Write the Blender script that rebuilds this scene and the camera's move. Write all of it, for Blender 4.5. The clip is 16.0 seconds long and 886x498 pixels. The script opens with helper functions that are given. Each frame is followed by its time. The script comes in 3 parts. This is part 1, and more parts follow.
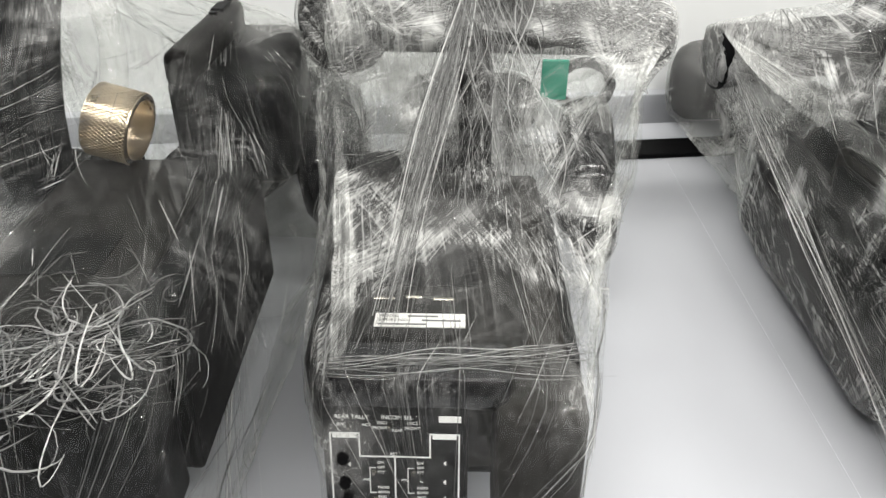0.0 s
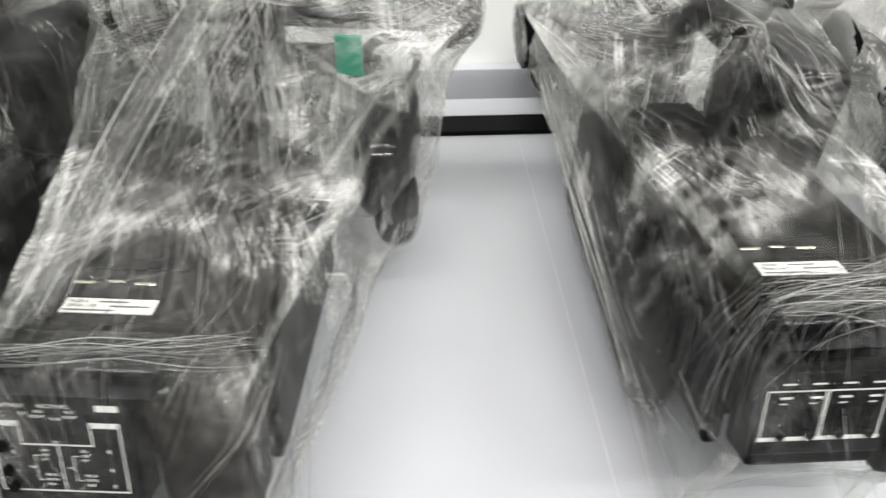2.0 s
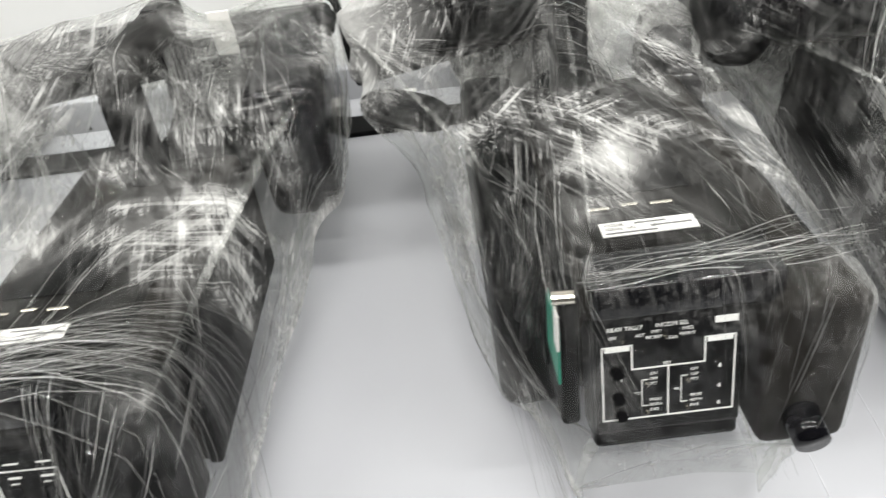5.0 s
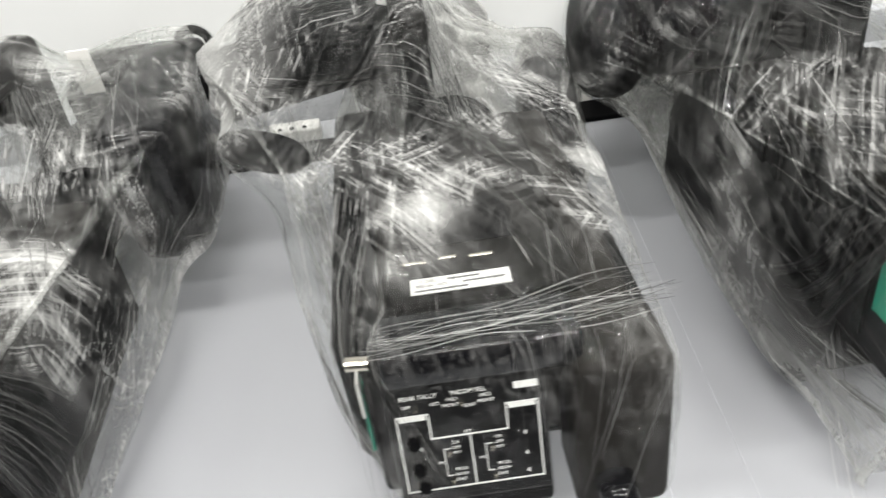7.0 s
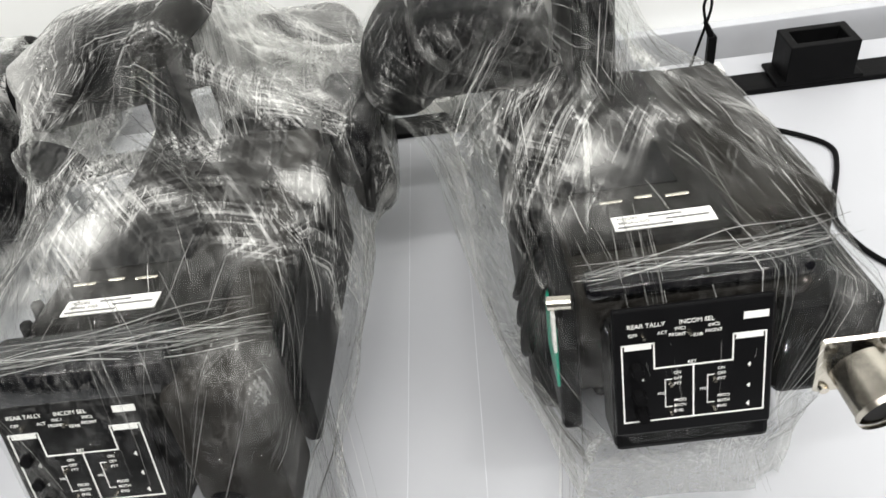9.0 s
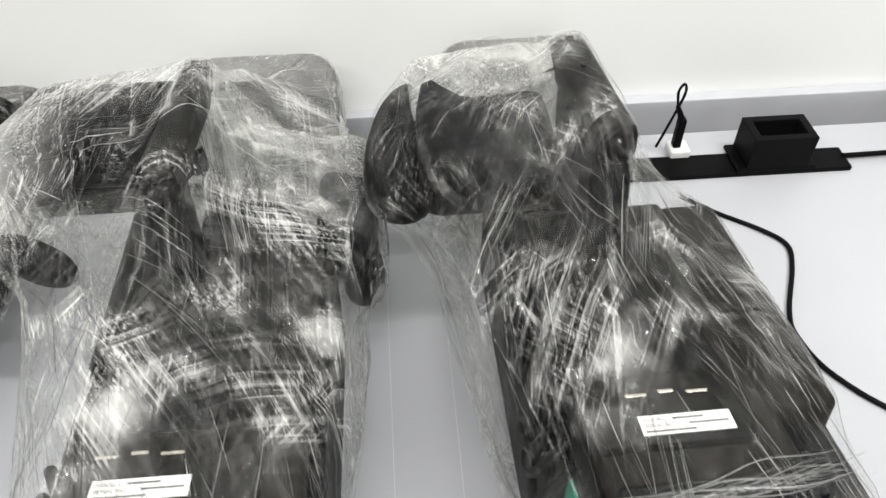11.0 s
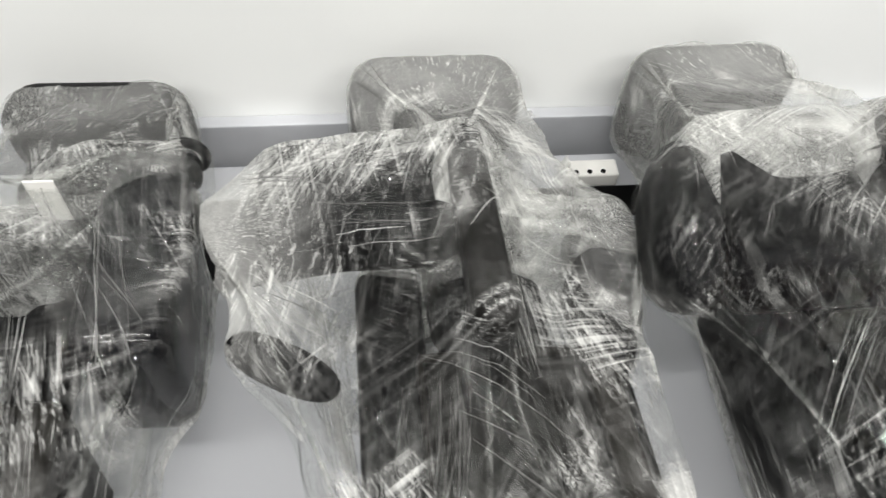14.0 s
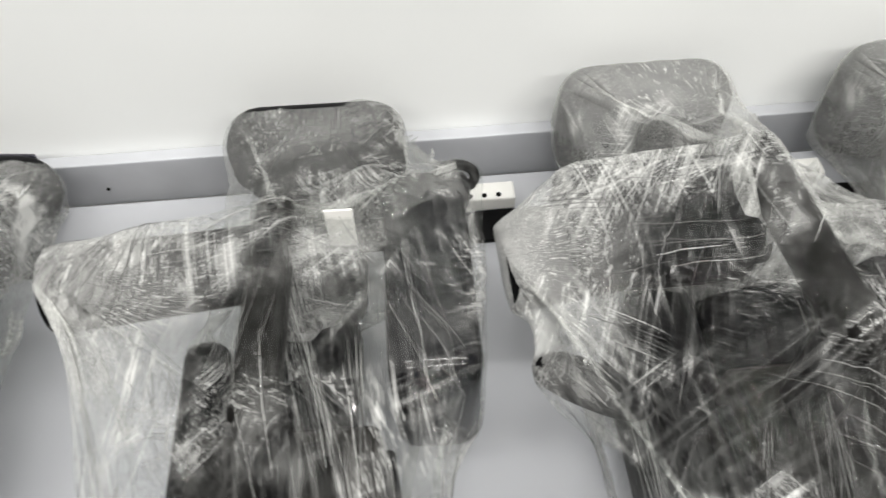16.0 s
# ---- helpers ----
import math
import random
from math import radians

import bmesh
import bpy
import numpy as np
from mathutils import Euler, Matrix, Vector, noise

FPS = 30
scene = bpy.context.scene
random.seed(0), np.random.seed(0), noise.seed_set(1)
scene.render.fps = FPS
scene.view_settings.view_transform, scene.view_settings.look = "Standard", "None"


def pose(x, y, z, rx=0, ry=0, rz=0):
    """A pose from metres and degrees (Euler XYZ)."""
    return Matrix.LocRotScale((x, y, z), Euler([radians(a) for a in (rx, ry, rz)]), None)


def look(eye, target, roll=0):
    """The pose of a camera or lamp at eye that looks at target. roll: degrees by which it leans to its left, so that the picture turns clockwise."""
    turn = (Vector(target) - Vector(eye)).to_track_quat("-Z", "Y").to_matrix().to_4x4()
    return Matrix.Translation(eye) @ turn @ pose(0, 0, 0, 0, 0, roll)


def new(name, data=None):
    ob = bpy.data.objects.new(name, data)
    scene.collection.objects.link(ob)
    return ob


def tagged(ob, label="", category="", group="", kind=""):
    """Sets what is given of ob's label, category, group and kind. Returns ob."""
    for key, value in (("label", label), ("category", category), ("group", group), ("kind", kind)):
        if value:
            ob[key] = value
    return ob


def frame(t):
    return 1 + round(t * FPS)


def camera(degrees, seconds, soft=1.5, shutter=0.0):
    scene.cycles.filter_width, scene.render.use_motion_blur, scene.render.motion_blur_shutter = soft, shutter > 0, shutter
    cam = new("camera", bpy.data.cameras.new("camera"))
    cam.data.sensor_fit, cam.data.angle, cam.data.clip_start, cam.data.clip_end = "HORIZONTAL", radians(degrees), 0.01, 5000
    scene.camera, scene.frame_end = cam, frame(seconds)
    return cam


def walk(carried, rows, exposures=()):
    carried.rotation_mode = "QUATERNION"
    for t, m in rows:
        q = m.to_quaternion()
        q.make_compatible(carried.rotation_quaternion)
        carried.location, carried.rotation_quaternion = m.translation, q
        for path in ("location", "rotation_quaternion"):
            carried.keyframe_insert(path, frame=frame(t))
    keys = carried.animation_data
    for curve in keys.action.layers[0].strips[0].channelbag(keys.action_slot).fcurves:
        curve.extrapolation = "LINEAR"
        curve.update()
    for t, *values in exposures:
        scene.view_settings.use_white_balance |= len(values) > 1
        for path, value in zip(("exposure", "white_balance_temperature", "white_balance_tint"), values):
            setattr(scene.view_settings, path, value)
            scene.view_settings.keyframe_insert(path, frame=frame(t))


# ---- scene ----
cam = camera(60.5, 16.0, shutter=0.4)
PATH = [
    (0, (-0.106, -0.62, 0.608), (0.004, 0.947, -0.629), -0.4),
    (0.5, (-0.101, -0.609, 0.6), (0.07, 0.944, -0.649), 0.4),
    (1, (-0.095, -0.61, 0.588), (0.199, 0.937, -0.645), 1.6),
    (1.5, (-0.023, -0.625, 0.604), (0.175, 0.904, -0.67), 1.4),
    (2, (0.098, -0.618, 0.618), (0.246, 0.884, -0.694), 1.7),
    (2.5, (0.261, -0.632, 0.624), (0.254, 0.849, -0.721), -2.6),
    (3, (0.393, -0.65, 0.628), (0.225, 0.818, -0.72), -7.1),
    (3.5, (0.477, -0.665, 0.625), (0.264, 0.821, -0.696), -8.0),
    (3.9, (0.558, -0.643, 0.612), (0.426, 0.852, -0.709), -7.3),
    (4, (0.577, -0.641, 0.613), (0.454, 0.85, -0.715), -7.5),
    (4.5, (0.638, -0.616, 0.619), (0.582, 0.86, -0.73), -7.2),
    (5, (0.706, -0.595, 0.609), (0.674, 0.891, -0.73), -7.8),
    (5.2, (0.719, -0.589, 0.608), (0.736, 0.898, -0.73), -6.9),
    (7.3, (0.887, -0.564, 0.597), (0.88, 0.94, -0.721), -8.6),
    (7.5, (0.959, -0.569, 0.587), (0.742, 0.93, -0.719), -13.3),
    (8, (1.015, -0.569, 0.591), (0.818, 0.919, -0.731), -11.8),
    (8.5, (1.064, -0.566, 0.59), (0.909, 0.914, -0.746), -10.5),
    (9, (1.09, -0.572, 0.598), (0.959, 0.919, -0.729), -9.9),
    (9.5, (1.103, -0.567, 0.62), (0.981, 0.942, -0.686), -9.5),
    (9.7, (1.103, -0.565, 0.631), (0.991, 0.95, -0.67), -8.7),
    (11.8, (0.957, -0.362, 0.768), (1.13, 0.891, -0.782), 3.1),
    (12, (0.949, -0.339, 0.771), (1.098, 0.897, -0.794), 2.2),
    (12.5, (0.9, -0.292, 0.762), (1.081, 0.946, -0.798), 3.7),
    (13, (0.84, -0.271, 0.761), (1.006, 0.925, -0.833), 3.4),
    (13.5, (0.79, -0.254, 0.757), (0.977, 0.937, -0.838), 4.6),
    (14, (0.745, -0.236, 0.757), (0.944, 0.923, -0.861), 5.2),
    (14.5, (0.677, -0.227, 0.757), (0.84, 0.933, -0.864), 3.8),
    (15, (0.627, -0.226, 0.754), (0.762, 0.956, -0.854), 2.4),
    (15.5, (0.579, -0.218, 0.751), (0.737, 0.965, -0.854), 3.1),
    (16, (0.543, -0.201, 0.769), (0.622, 0.951, -0.864), -1.4),
]
walk(cam, [(t, look(eye, target, roll)) for t, eye, target, roll in PATH], ((0, 0.0), (9.7, 0.0), (11.8, -0.12), (16, -0.12)))

# ---- light and exposure ----
world = bpy.data.worlds.new("world")
world.use_nodes = True
scene.world = world
world.node_tree.nodes["Background"].inputs[0].default_value = (0.9, 0.95, 1.0, 1)
world.node_tree.nodes["Background"].inputs[1].default_value = 0.1


def ceiling_lamp(x, y, watts, sx, sy):
    data = bpy.data.lights.new("ceiling_light", "AREA")
    data.shape, data.size, data.size_y, data.energy = "RECTANGLE", sx, sy, watts
    data.color = (1.0, 0.985, 0.95)
    ob = new("ceiling_light", data)
    ob.matrix_basis = pose(x, y, 2.58, 0, 0, 0)
    return ob


for lx, ly, lw in ((-0.8, -0.55, 28.5), (0.75, -0.55, 28.5), (2.3, -0.55, 40), (-0.8, -1.7, 43), (0.75, -1.7, 43), (2.3, -1.7, 50)):
    ceiling_lamp(lx, ly, lw, 1.2, 0.05)


# ---- materials ----
def material(name, colour, rough=0.5, metal=0.0, spec=0.5, vary=0.12, scale=40.0, bump=0.15, bump_scale=300.0, coat=0.0):
    m = bpy.data.materials.new(name)
    m.use_nodes = True
    n, l = m.node_tree.nodes, m.node_tree.links
    p = n["Principled BSDF"]
    p.inputs["Roughness"].default_value, p.inputs["Metallic"].default_value = rough, metal
    p.inputs["Specular IOR Level"].default_value = spec
    p.inputs["Coat Weight"].default_value = coat
    p.inputs["Coat Roughness"].default_value = 0.08
    tc = n.new("ShaderNodeTexCoord")
    a = n.new("ShaderNodeTexNoise")
    a.inputs["Scale"].default_value, a.inputs["Detail"].default_value = scale, 6
    l.new(tc.outputs["Object"], a.inputs["Vector"])
    ramp = n.new("ShaderNodeValToRGB")
    ramp.color_ramp.elements[0].position, ramp.color_ramp.elements[1].position = 0.3, 0.75
    ramp.color_ramp.elements[0].color = (*[c * (1 - vary) for c in colour], 1)
    ramp.color_ramp.elements[1].color = (*[min(1, c * (1 + vary)) for c in colour], 1)
    l.new(a.outputs["Fac"], ramp.inputs["Fac"])
    l.new(ramp.outputs["Color"], p.inputs["Base Color"])
    b = n.new("ShaderNodeTexNoise")
    b.inputs["Scale"].default_value, b.inputs["Detail"].default_value = bump_scale, 4
    l.new(tc.outputs["Object"], b.inputs["Vector"])
    mr = n.new("ShaderNodeMapRange")
    mr.inputs["To Min"].default_value, mr.inputs["To Max"].default_value = max(0.02, rough - 0.1), min(1, rough + 0.12)
    l.new(a.outputs["Fac"], mr.inputs["Value"])
    l.new(mr.outputs["Result"], p.inputs["Roughness"])
    bm_ = n.new("ShaderNodeBump")
    bm_.inputs["Strength"].default_value, bm_.inputs["Distance"].default_value = bump, 0.001
    l.new(b.outputs["Fac"], bm_.inputs["Height"])
    l.new(bm_.outputs["Normal"], p.inputs["Normal"])
    return m


def film_material(name, tie_a, tie_b, haze, seed, milk_amount=1.0, clear_to=0.03, gather=1.0, low_milk=0.12):
    """Stretched cling film: clear, with milky strands that run out from the places where it is gathered."""
    m = bpy.data.materials.new(name)
    m.use_nodes = True
    n, l = m.node_tree.nodes, m.node_tree.links
    n.clear()
    out = n.new("ShaderNodeOutputMaterial")
    tc = n.new("ShaderNodeTexCoord")

    def math_(op, a, b=None, clamp=False):
        k = n.new("ShaderNodeMath")
        k.operation, k.use_clamp = op, clamp
        for i, v in enumerate((a, b)):
            if v is None:
                continue
            if isinstance(v, (int, float)):
                k.inputs[i].default_value = v
            else:
                l.new(v, k.inputs[i])
        return k.outputs[0]

    def noise_(vec, scale, detail, rough=0.6, distort=0.0):
        k = n.new("ShaderNodeTexNoise")
        k.inputs["Scale"].default_value, k.inputs["Detail"].default_value = scale, detail
        k.inputs["Roughness"].default_value, k.inputs["Distortion"].default_value = rough, distort
        l.new(vec, k.inputs["Vector"])
        return k.outputs["Fac"]

    def vec_(op, a, b=None):
        k = n.new("ShaderNodeVectorMath")
        k.operation = op
        for i, v in enumerate((a, b)):
            if v is None:
                continue
            if isinstance(v, tuple):
                k.inputs[i].default_value = v
            else:
                l.new(v, k.inputs[i])
        return k.outputs[0]

    def sharp(v, lo, hi):
        k = n.new("ShaderNodeMapRange")
        k.interpolation_type = "SMOOTHSTEP"
        k.inputs["From Min"].default_value, k.inputs["From Max"].default_value = lo, hi
        l.new(v, k.inputs["Value"])
        return k.outputs["Result"]

    warp = n.new("ShaderNodeTexNoise")
    warp.inputs["Scale"].default_value, warp.inputs["Detail"].default_value = 7.0, 1
    l.new(tc.outputs["Object"], warp.inputs["Vector"])
    wob = vec_("MULTIPLY", vec_("SUBTRACT", warp.outputs["Color"], (0.5, 0.5, 0.5)), (0.018, 0.018, 0.018))
    place = vec_("ADD", tc.outputs["Object"], wob)
    rays, fine, crease = [], [], []
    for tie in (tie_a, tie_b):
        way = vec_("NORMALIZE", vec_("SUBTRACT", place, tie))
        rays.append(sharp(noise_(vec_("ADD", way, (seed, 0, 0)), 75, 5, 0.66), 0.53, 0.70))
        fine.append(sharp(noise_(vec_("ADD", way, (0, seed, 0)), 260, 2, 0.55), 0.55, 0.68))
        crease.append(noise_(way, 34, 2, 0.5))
    def streak(turn, across, along, detail, shift):
        a, b = n.new("ShaderNodeMapping"), n.new("ShaderNodeMapping")
        a.inputs["Rotation"].default_value = [math.radians(v) for v in turn]
        b.inputs["Scale"].default_value = (across, along, along * 4)
        b.inputs["Location"].default_value = (shift, seed, 0)
        l.new(place, a.inputs["Vector"]), l.new(a.outputs[0], b.inputs["Vector"])
        return noise_(b.outputs[0], 1.0, detail, 0.55)

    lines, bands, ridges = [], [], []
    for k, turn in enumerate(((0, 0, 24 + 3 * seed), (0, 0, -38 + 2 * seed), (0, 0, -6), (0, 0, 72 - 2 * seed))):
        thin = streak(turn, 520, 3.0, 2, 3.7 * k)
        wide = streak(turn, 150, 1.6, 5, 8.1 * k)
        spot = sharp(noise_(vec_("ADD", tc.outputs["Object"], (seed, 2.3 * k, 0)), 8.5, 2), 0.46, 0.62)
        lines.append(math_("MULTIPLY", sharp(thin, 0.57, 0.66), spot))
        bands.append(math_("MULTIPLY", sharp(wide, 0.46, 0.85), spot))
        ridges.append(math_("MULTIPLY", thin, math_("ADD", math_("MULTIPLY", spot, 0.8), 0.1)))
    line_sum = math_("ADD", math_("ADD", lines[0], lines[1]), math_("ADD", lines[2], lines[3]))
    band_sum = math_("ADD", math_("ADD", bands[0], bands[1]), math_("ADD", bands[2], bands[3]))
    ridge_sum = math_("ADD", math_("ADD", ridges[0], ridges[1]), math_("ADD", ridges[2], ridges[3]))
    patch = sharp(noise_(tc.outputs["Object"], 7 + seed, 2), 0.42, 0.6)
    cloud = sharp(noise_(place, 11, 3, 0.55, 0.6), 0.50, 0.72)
    mixr = n.new("ShaderNodeMix")
    l.new(patch, mixr.inputs["Factor"]), l.new(rays[0], mixr.inputs["A"]), l.new(rays[1], mixr.inputs["B"])
    mixf = n.new("ShaderNodeMix")
    l.new(patch, mixf.inputs["Factor"]), l.new(fine[0], mixf.inputs["A"]), l.new(fine[1], mixf.inputs["B"])
    mixc = n.new("ShaderNodeMix")
    l.new(patch, mixc.inputs["Factor"]), l.new(crease[0], mixc.inputs["A"]), l.new(crease[1], mixc.inputs["B"])
    crumple = n.new("ShaderNodeTexVoronoi")
    crumple.feature, crumple.inputs["Scale"].default_value = "DISTANCE_TO_EDGE", 60.0
    l.new(place, crumple.inputs["Vector"])
    crum = sharp(crumple.outputs["Distance"], 0.0, 0.12)
    dense = sharp(noise_(tc.outputs["Object"], 6.5 + 0.2 * seed, 3), 0.44, 0.62)
    split = n.new("ShaderNodeSeparateXYZ")
    l.new(tc.outputs["Object"], split.inputs[0])
    back = sharp(split.outputs["Y"], clear_to, clear_to + 0.12)
    low = math_("SUBTRACT", 1.0, sharp(split.outputs["Z"], 0.09, 0.17))
    back = math_("MAXIMUM", back, math_("MULTIPLY", low, 1.0))
    dense = math_("MULTIPLY", math_("ADD", math_("MULTIPLY", dense, 0.86), 0.14), math_("ADD", math_("MULTIPLY", back, 0.72), 0.28))
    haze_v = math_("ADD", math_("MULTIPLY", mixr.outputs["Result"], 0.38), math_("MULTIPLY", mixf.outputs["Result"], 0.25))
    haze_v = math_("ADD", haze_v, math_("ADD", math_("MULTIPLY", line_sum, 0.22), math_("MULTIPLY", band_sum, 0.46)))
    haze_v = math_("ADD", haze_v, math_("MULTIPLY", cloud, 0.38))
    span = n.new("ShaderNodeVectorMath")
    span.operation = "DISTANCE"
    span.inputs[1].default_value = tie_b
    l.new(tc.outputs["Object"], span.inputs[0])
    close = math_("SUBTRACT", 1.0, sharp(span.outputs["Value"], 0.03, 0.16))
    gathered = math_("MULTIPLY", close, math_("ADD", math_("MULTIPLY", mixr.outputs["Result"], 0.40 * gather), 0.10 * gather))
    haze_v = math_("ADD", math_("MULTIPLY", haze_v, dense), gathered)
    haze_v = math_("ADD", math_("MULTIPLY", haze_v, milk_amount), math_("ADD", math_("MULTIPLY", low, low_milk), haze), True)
    calm = math_("ADD", math_("MULTIPLY", sharp(noise_(tc.outputs["Object"], 9 + 0.3 * seed, 2), 0.42, 0.62), 0.85), 0.15)
    fold = math_("ADD", math_("MULTIPLY", mixc.outputs["Result"], math_("ADD", math_("MULTIPLY", calm, 0.7), 0.2)), math_("MULTIPLY", ridge_sum, 0.03))
    wave = math_("MULTIPLY", noise_(place, 13, 2, 0.5), 2.2)
    height = math_("ADD", math_("ADD", fold, wave), math_("MULTIPLY", math_("MULTIPLY", crum, calm), 0.03))
    bump = n.new("ShaderNodeBump")
    bump.inputs["Strength"].default_value, bump.inputs["Distance"].default_value = 1.0, 0.006
    l.new(height, bump.inputs["Height"])
    clear = n.new("ShaderNodeBsdfTransparent")
    clear.inputs["Color"].default_value = (0.97, 0.975, 0.97, 1)
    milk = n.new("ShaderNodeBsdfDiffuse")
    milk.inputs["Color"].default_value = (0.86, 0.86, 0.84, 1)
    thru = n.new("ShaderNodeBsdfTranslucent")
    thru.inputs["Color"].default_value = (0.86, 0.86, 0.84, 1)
    both = n.new("ShaderNodeMixShader")
    both.inputs["Fac"].default_value = 0.4
    l.new(milk.outputs[0], both.inputs[1]), l.new(thru.outputs[0], both.inputs[2])
    veil = n.new("ShaderNodeMixShader")
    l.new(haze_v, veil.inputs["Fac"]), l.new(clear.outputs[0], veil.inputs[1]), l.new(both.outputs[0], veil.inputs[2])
    # small flat facets, drawn out along the stretch, that flash one by one
    leg = n.new("ShaderNodeVectorMath")
    leg.operation = "DISTANCE"
    leg.inputs[1].default_value = tie_a
    l.new(place, leg.inputs[0])
    facet = n.new("ShaderNodeTexVoronoi")
    facet.voronoi_dimensions, facet.inputs["Scale"].default_value = "4D", 120.0
    l.new(vec_("NORMALIZE", vec_("SUBTRACT", place, tie_a)), facet.inputs["Vector"])
    l.new(math_("MULTIPLY", leg.outputs["Value"], 0.45), facet.inputs["W"])
    tilt = vec_("MULTIPLY", vec_("SUBTRACT", facet.outputs["Color"], (0.5, 0.5, 0.5)), (1.5, 1.5, 1.5))
    part_tilt = n.new("ShaderNodeVectorMath")
    part_tilt.operation = "SCALE"
    l.new(tilt, part_tilt.inputs[0]), l.new(calm, part_tilt.inputs["Scale"])
    flat = vec_("NORMALIZE", vec_("ADD", bump.outputs[0], part_tilt.outputs[0]))
    gloss = n.new("ShaderNodeBsdfGlossy")
    gloss.inputs["Roughness"].default_value = 0.05
    l.new(flat, gloss.inputs["Normal"])
    fres = n.new("ShaderNodeFresnel")
    fres.inputs["IOR"].default_value = 1.45
    top = n.new("ShaderNodeMixShader")
    l.new(math_("MINIMUM", fres.outputs[0], math_("ADD", math_("MULTIPLY", calm, 0.036), 0.003)), top.inputs["Fac"])
    l.new(veil.outputs[0], top.inputs[1]), l.new(gloss.outputs[0], top.inputs[2])
    l.new(top.outputs[0], out.inputs["Surface"])
    return m


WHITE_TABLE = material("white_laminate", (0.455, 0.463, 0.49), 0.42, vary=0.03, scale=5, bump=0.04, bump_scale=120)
WALL = material("white_wall_paint", (0.83, 0.84, 0.832), 0.6, vary=0.02, scale=3, bump=0.08, bump_scale=90)
# unseen room surfaces, set dark so film and black parts reflect little light
CEILING = material("unseen_dark_ceiling", (0.20, 0.20, 0.20), 0.8, vary=0.05)
ROOM = material("unseen_dark_wall", (0.07, 0.07, 0.07), 0.7, vary=0.05, scale=3)
FLOOR = material("unseen_dark_floor", (0.10, 0.10, 0.10), 0.5, vary=0.08)
ALUMINIUM = material("brushed_aluminium", (0.60, 0.61, 0.64), 0.38, metal=0.35, vary=0.06, scale=14, bump=0.1)
BLACK = material("black_textured_plastic", (0.004, 0.004, 0.0043), 0.42, spec=0.05, vary=0.3, bump=0.3, bump_scale=700)
GLOSS_BLACK = material("glossy_black_plastic", (0.003, 0.003, 0.004), 0.12, spec=0.22, vary=0.2, bump=0.6, bump_scale=28, coat=0.06)
BODY = material("charcoal_camera_paint", (0.0125, 0.011, 0.0095), 0.5, spec=0.06, vary=0.2, scale=25, bump=0.35, bump_scale=900)
DARK = material("dark_grey_casting", (0.0085, 0.008, 0.0075), 0.45, spec=0.05, vary=0.25, bump=0.3, bump_scale=600)
RUBBER = material("black_rubber", (0.0035, 0.0035, 0.004), 0.5, spec=0.05, vary=0.3, bump=0.3, bump_scale=400)
PANEL = material("black_anodised_panel", (0.004, 0.004, 0.0045), 0.32, spec=0.15, vary=0.2, bump=0.1, bump_scale=500)
INK = material("white_print", (0.78, 0.78, 0.76), 0.5, vary=0.05)
PAPER = material("white_label_paper", (0.80, 0.79, 0.76), 0.55, vary=0.05)
GREY_INK = material("grey_print", (0.12, 0.12, 0.12), 0.5, vary=0.05)
GREEN = material("green_sticker", (0.01, 0.27, 0.17), 0.4, vary=0.15)
STEEL = material("nickel_steel", (0.62, 0.58, 0.50), 0.22, metal=1.0, vary=0.12, scale=60, bump=0.08)
BRASS = material("pale_brass", (0.60, 0.51, 0.38), 0.3, metal=1.0, vary=0.15, scale=60, bump=0.1)
FOAM = material("grey_blue_foam", (0.13, 0.15, 0.19), 0.8, vary=0.2, bump=0.3, bump_scale=200)
LENS_GLASS = material("coated_lens_glass", (0.01, 0.01, 0.02), 0.05, vary=0.1, bump=0.0, coat=1.0)


def pleat_material():
    """Twisted, doubled film: a whitish, shiny string, each one more or less dense."""
    m = bpy.data.materials.new("film_pleat")
    m.use_nodes = True
    n, l = m.node_tree.nodes, m.node_tree.links
    n.clear()
    out, geo, ramp = n.new("ShaderNodeOutputMaterial"), n.new("ShaderNodeNewGeometry"), n.new("ShaderNodeValToRGB")
    ramp.color_ramp.elements[0].color, ramp.color_ramp.elements[1].color = (0.06, 0.06, 0.058, 1), (0.80, 0.80, 0.78, 1)
    ramp.color_ramp.elements.new(0.7).color = (0.26, 0.26, 0.255, 1)
    l.new(geo.outputs["Random Per Island"], ramp.inputs["Fac"])
    a, b, g = n.new("ShaderNodeBsdfDiffuse"), n.new("ShaderNodeBsdfTranslucent"), n.new("ShaderNodeBsdfGlossy")
    l.new(ramp.outputs[0], a.inputs[0]), l.new(ramp.outputs[0], b.inputs[0])
    g.inputs["Roughness"].default_value = 0.16
    one, two = n.new("ShaderNodeMixShader"), n.new("ShaderNodeMixShader")
    one.inputs[0].default_value, two.inputs[0].default_value = 0.4, 0.07
    l.new(a.outputs[0], one.inputs[1]), l.new(b.outputs[0], one.inputs[2])
    l.new(one.outputs[0], two.inputs[1]), l.new(g.outputs[0], two.inputs[2])
    l.new(two.outputs[0], out.inputs[0])
    return m


PLEAT = pleat_material()
CRUMPLE_MILK = film_material("crumpled_film", (0, 0, 0.3), (0.1, 0.2, 0.1), 0.14, 3.1)


# ---- mesh helpers ----
def part(name, bm, mat, parent, label="", smooth=False):
    me = bpy.data.meshes.new(name)
    bmesh.ops.recalc_face_normals(bm, faces=bm.faces)
    bm.to_mesh(me)
    bm.free()
    me.materials.append(mat)
    if smooth:
        for f in me.polygons:
            f.use_smooth = True
    ob = new(name, me)
    if parent is not None:
        ob.parent = parent
    if label:
        tagged(ob, label)
    return ob


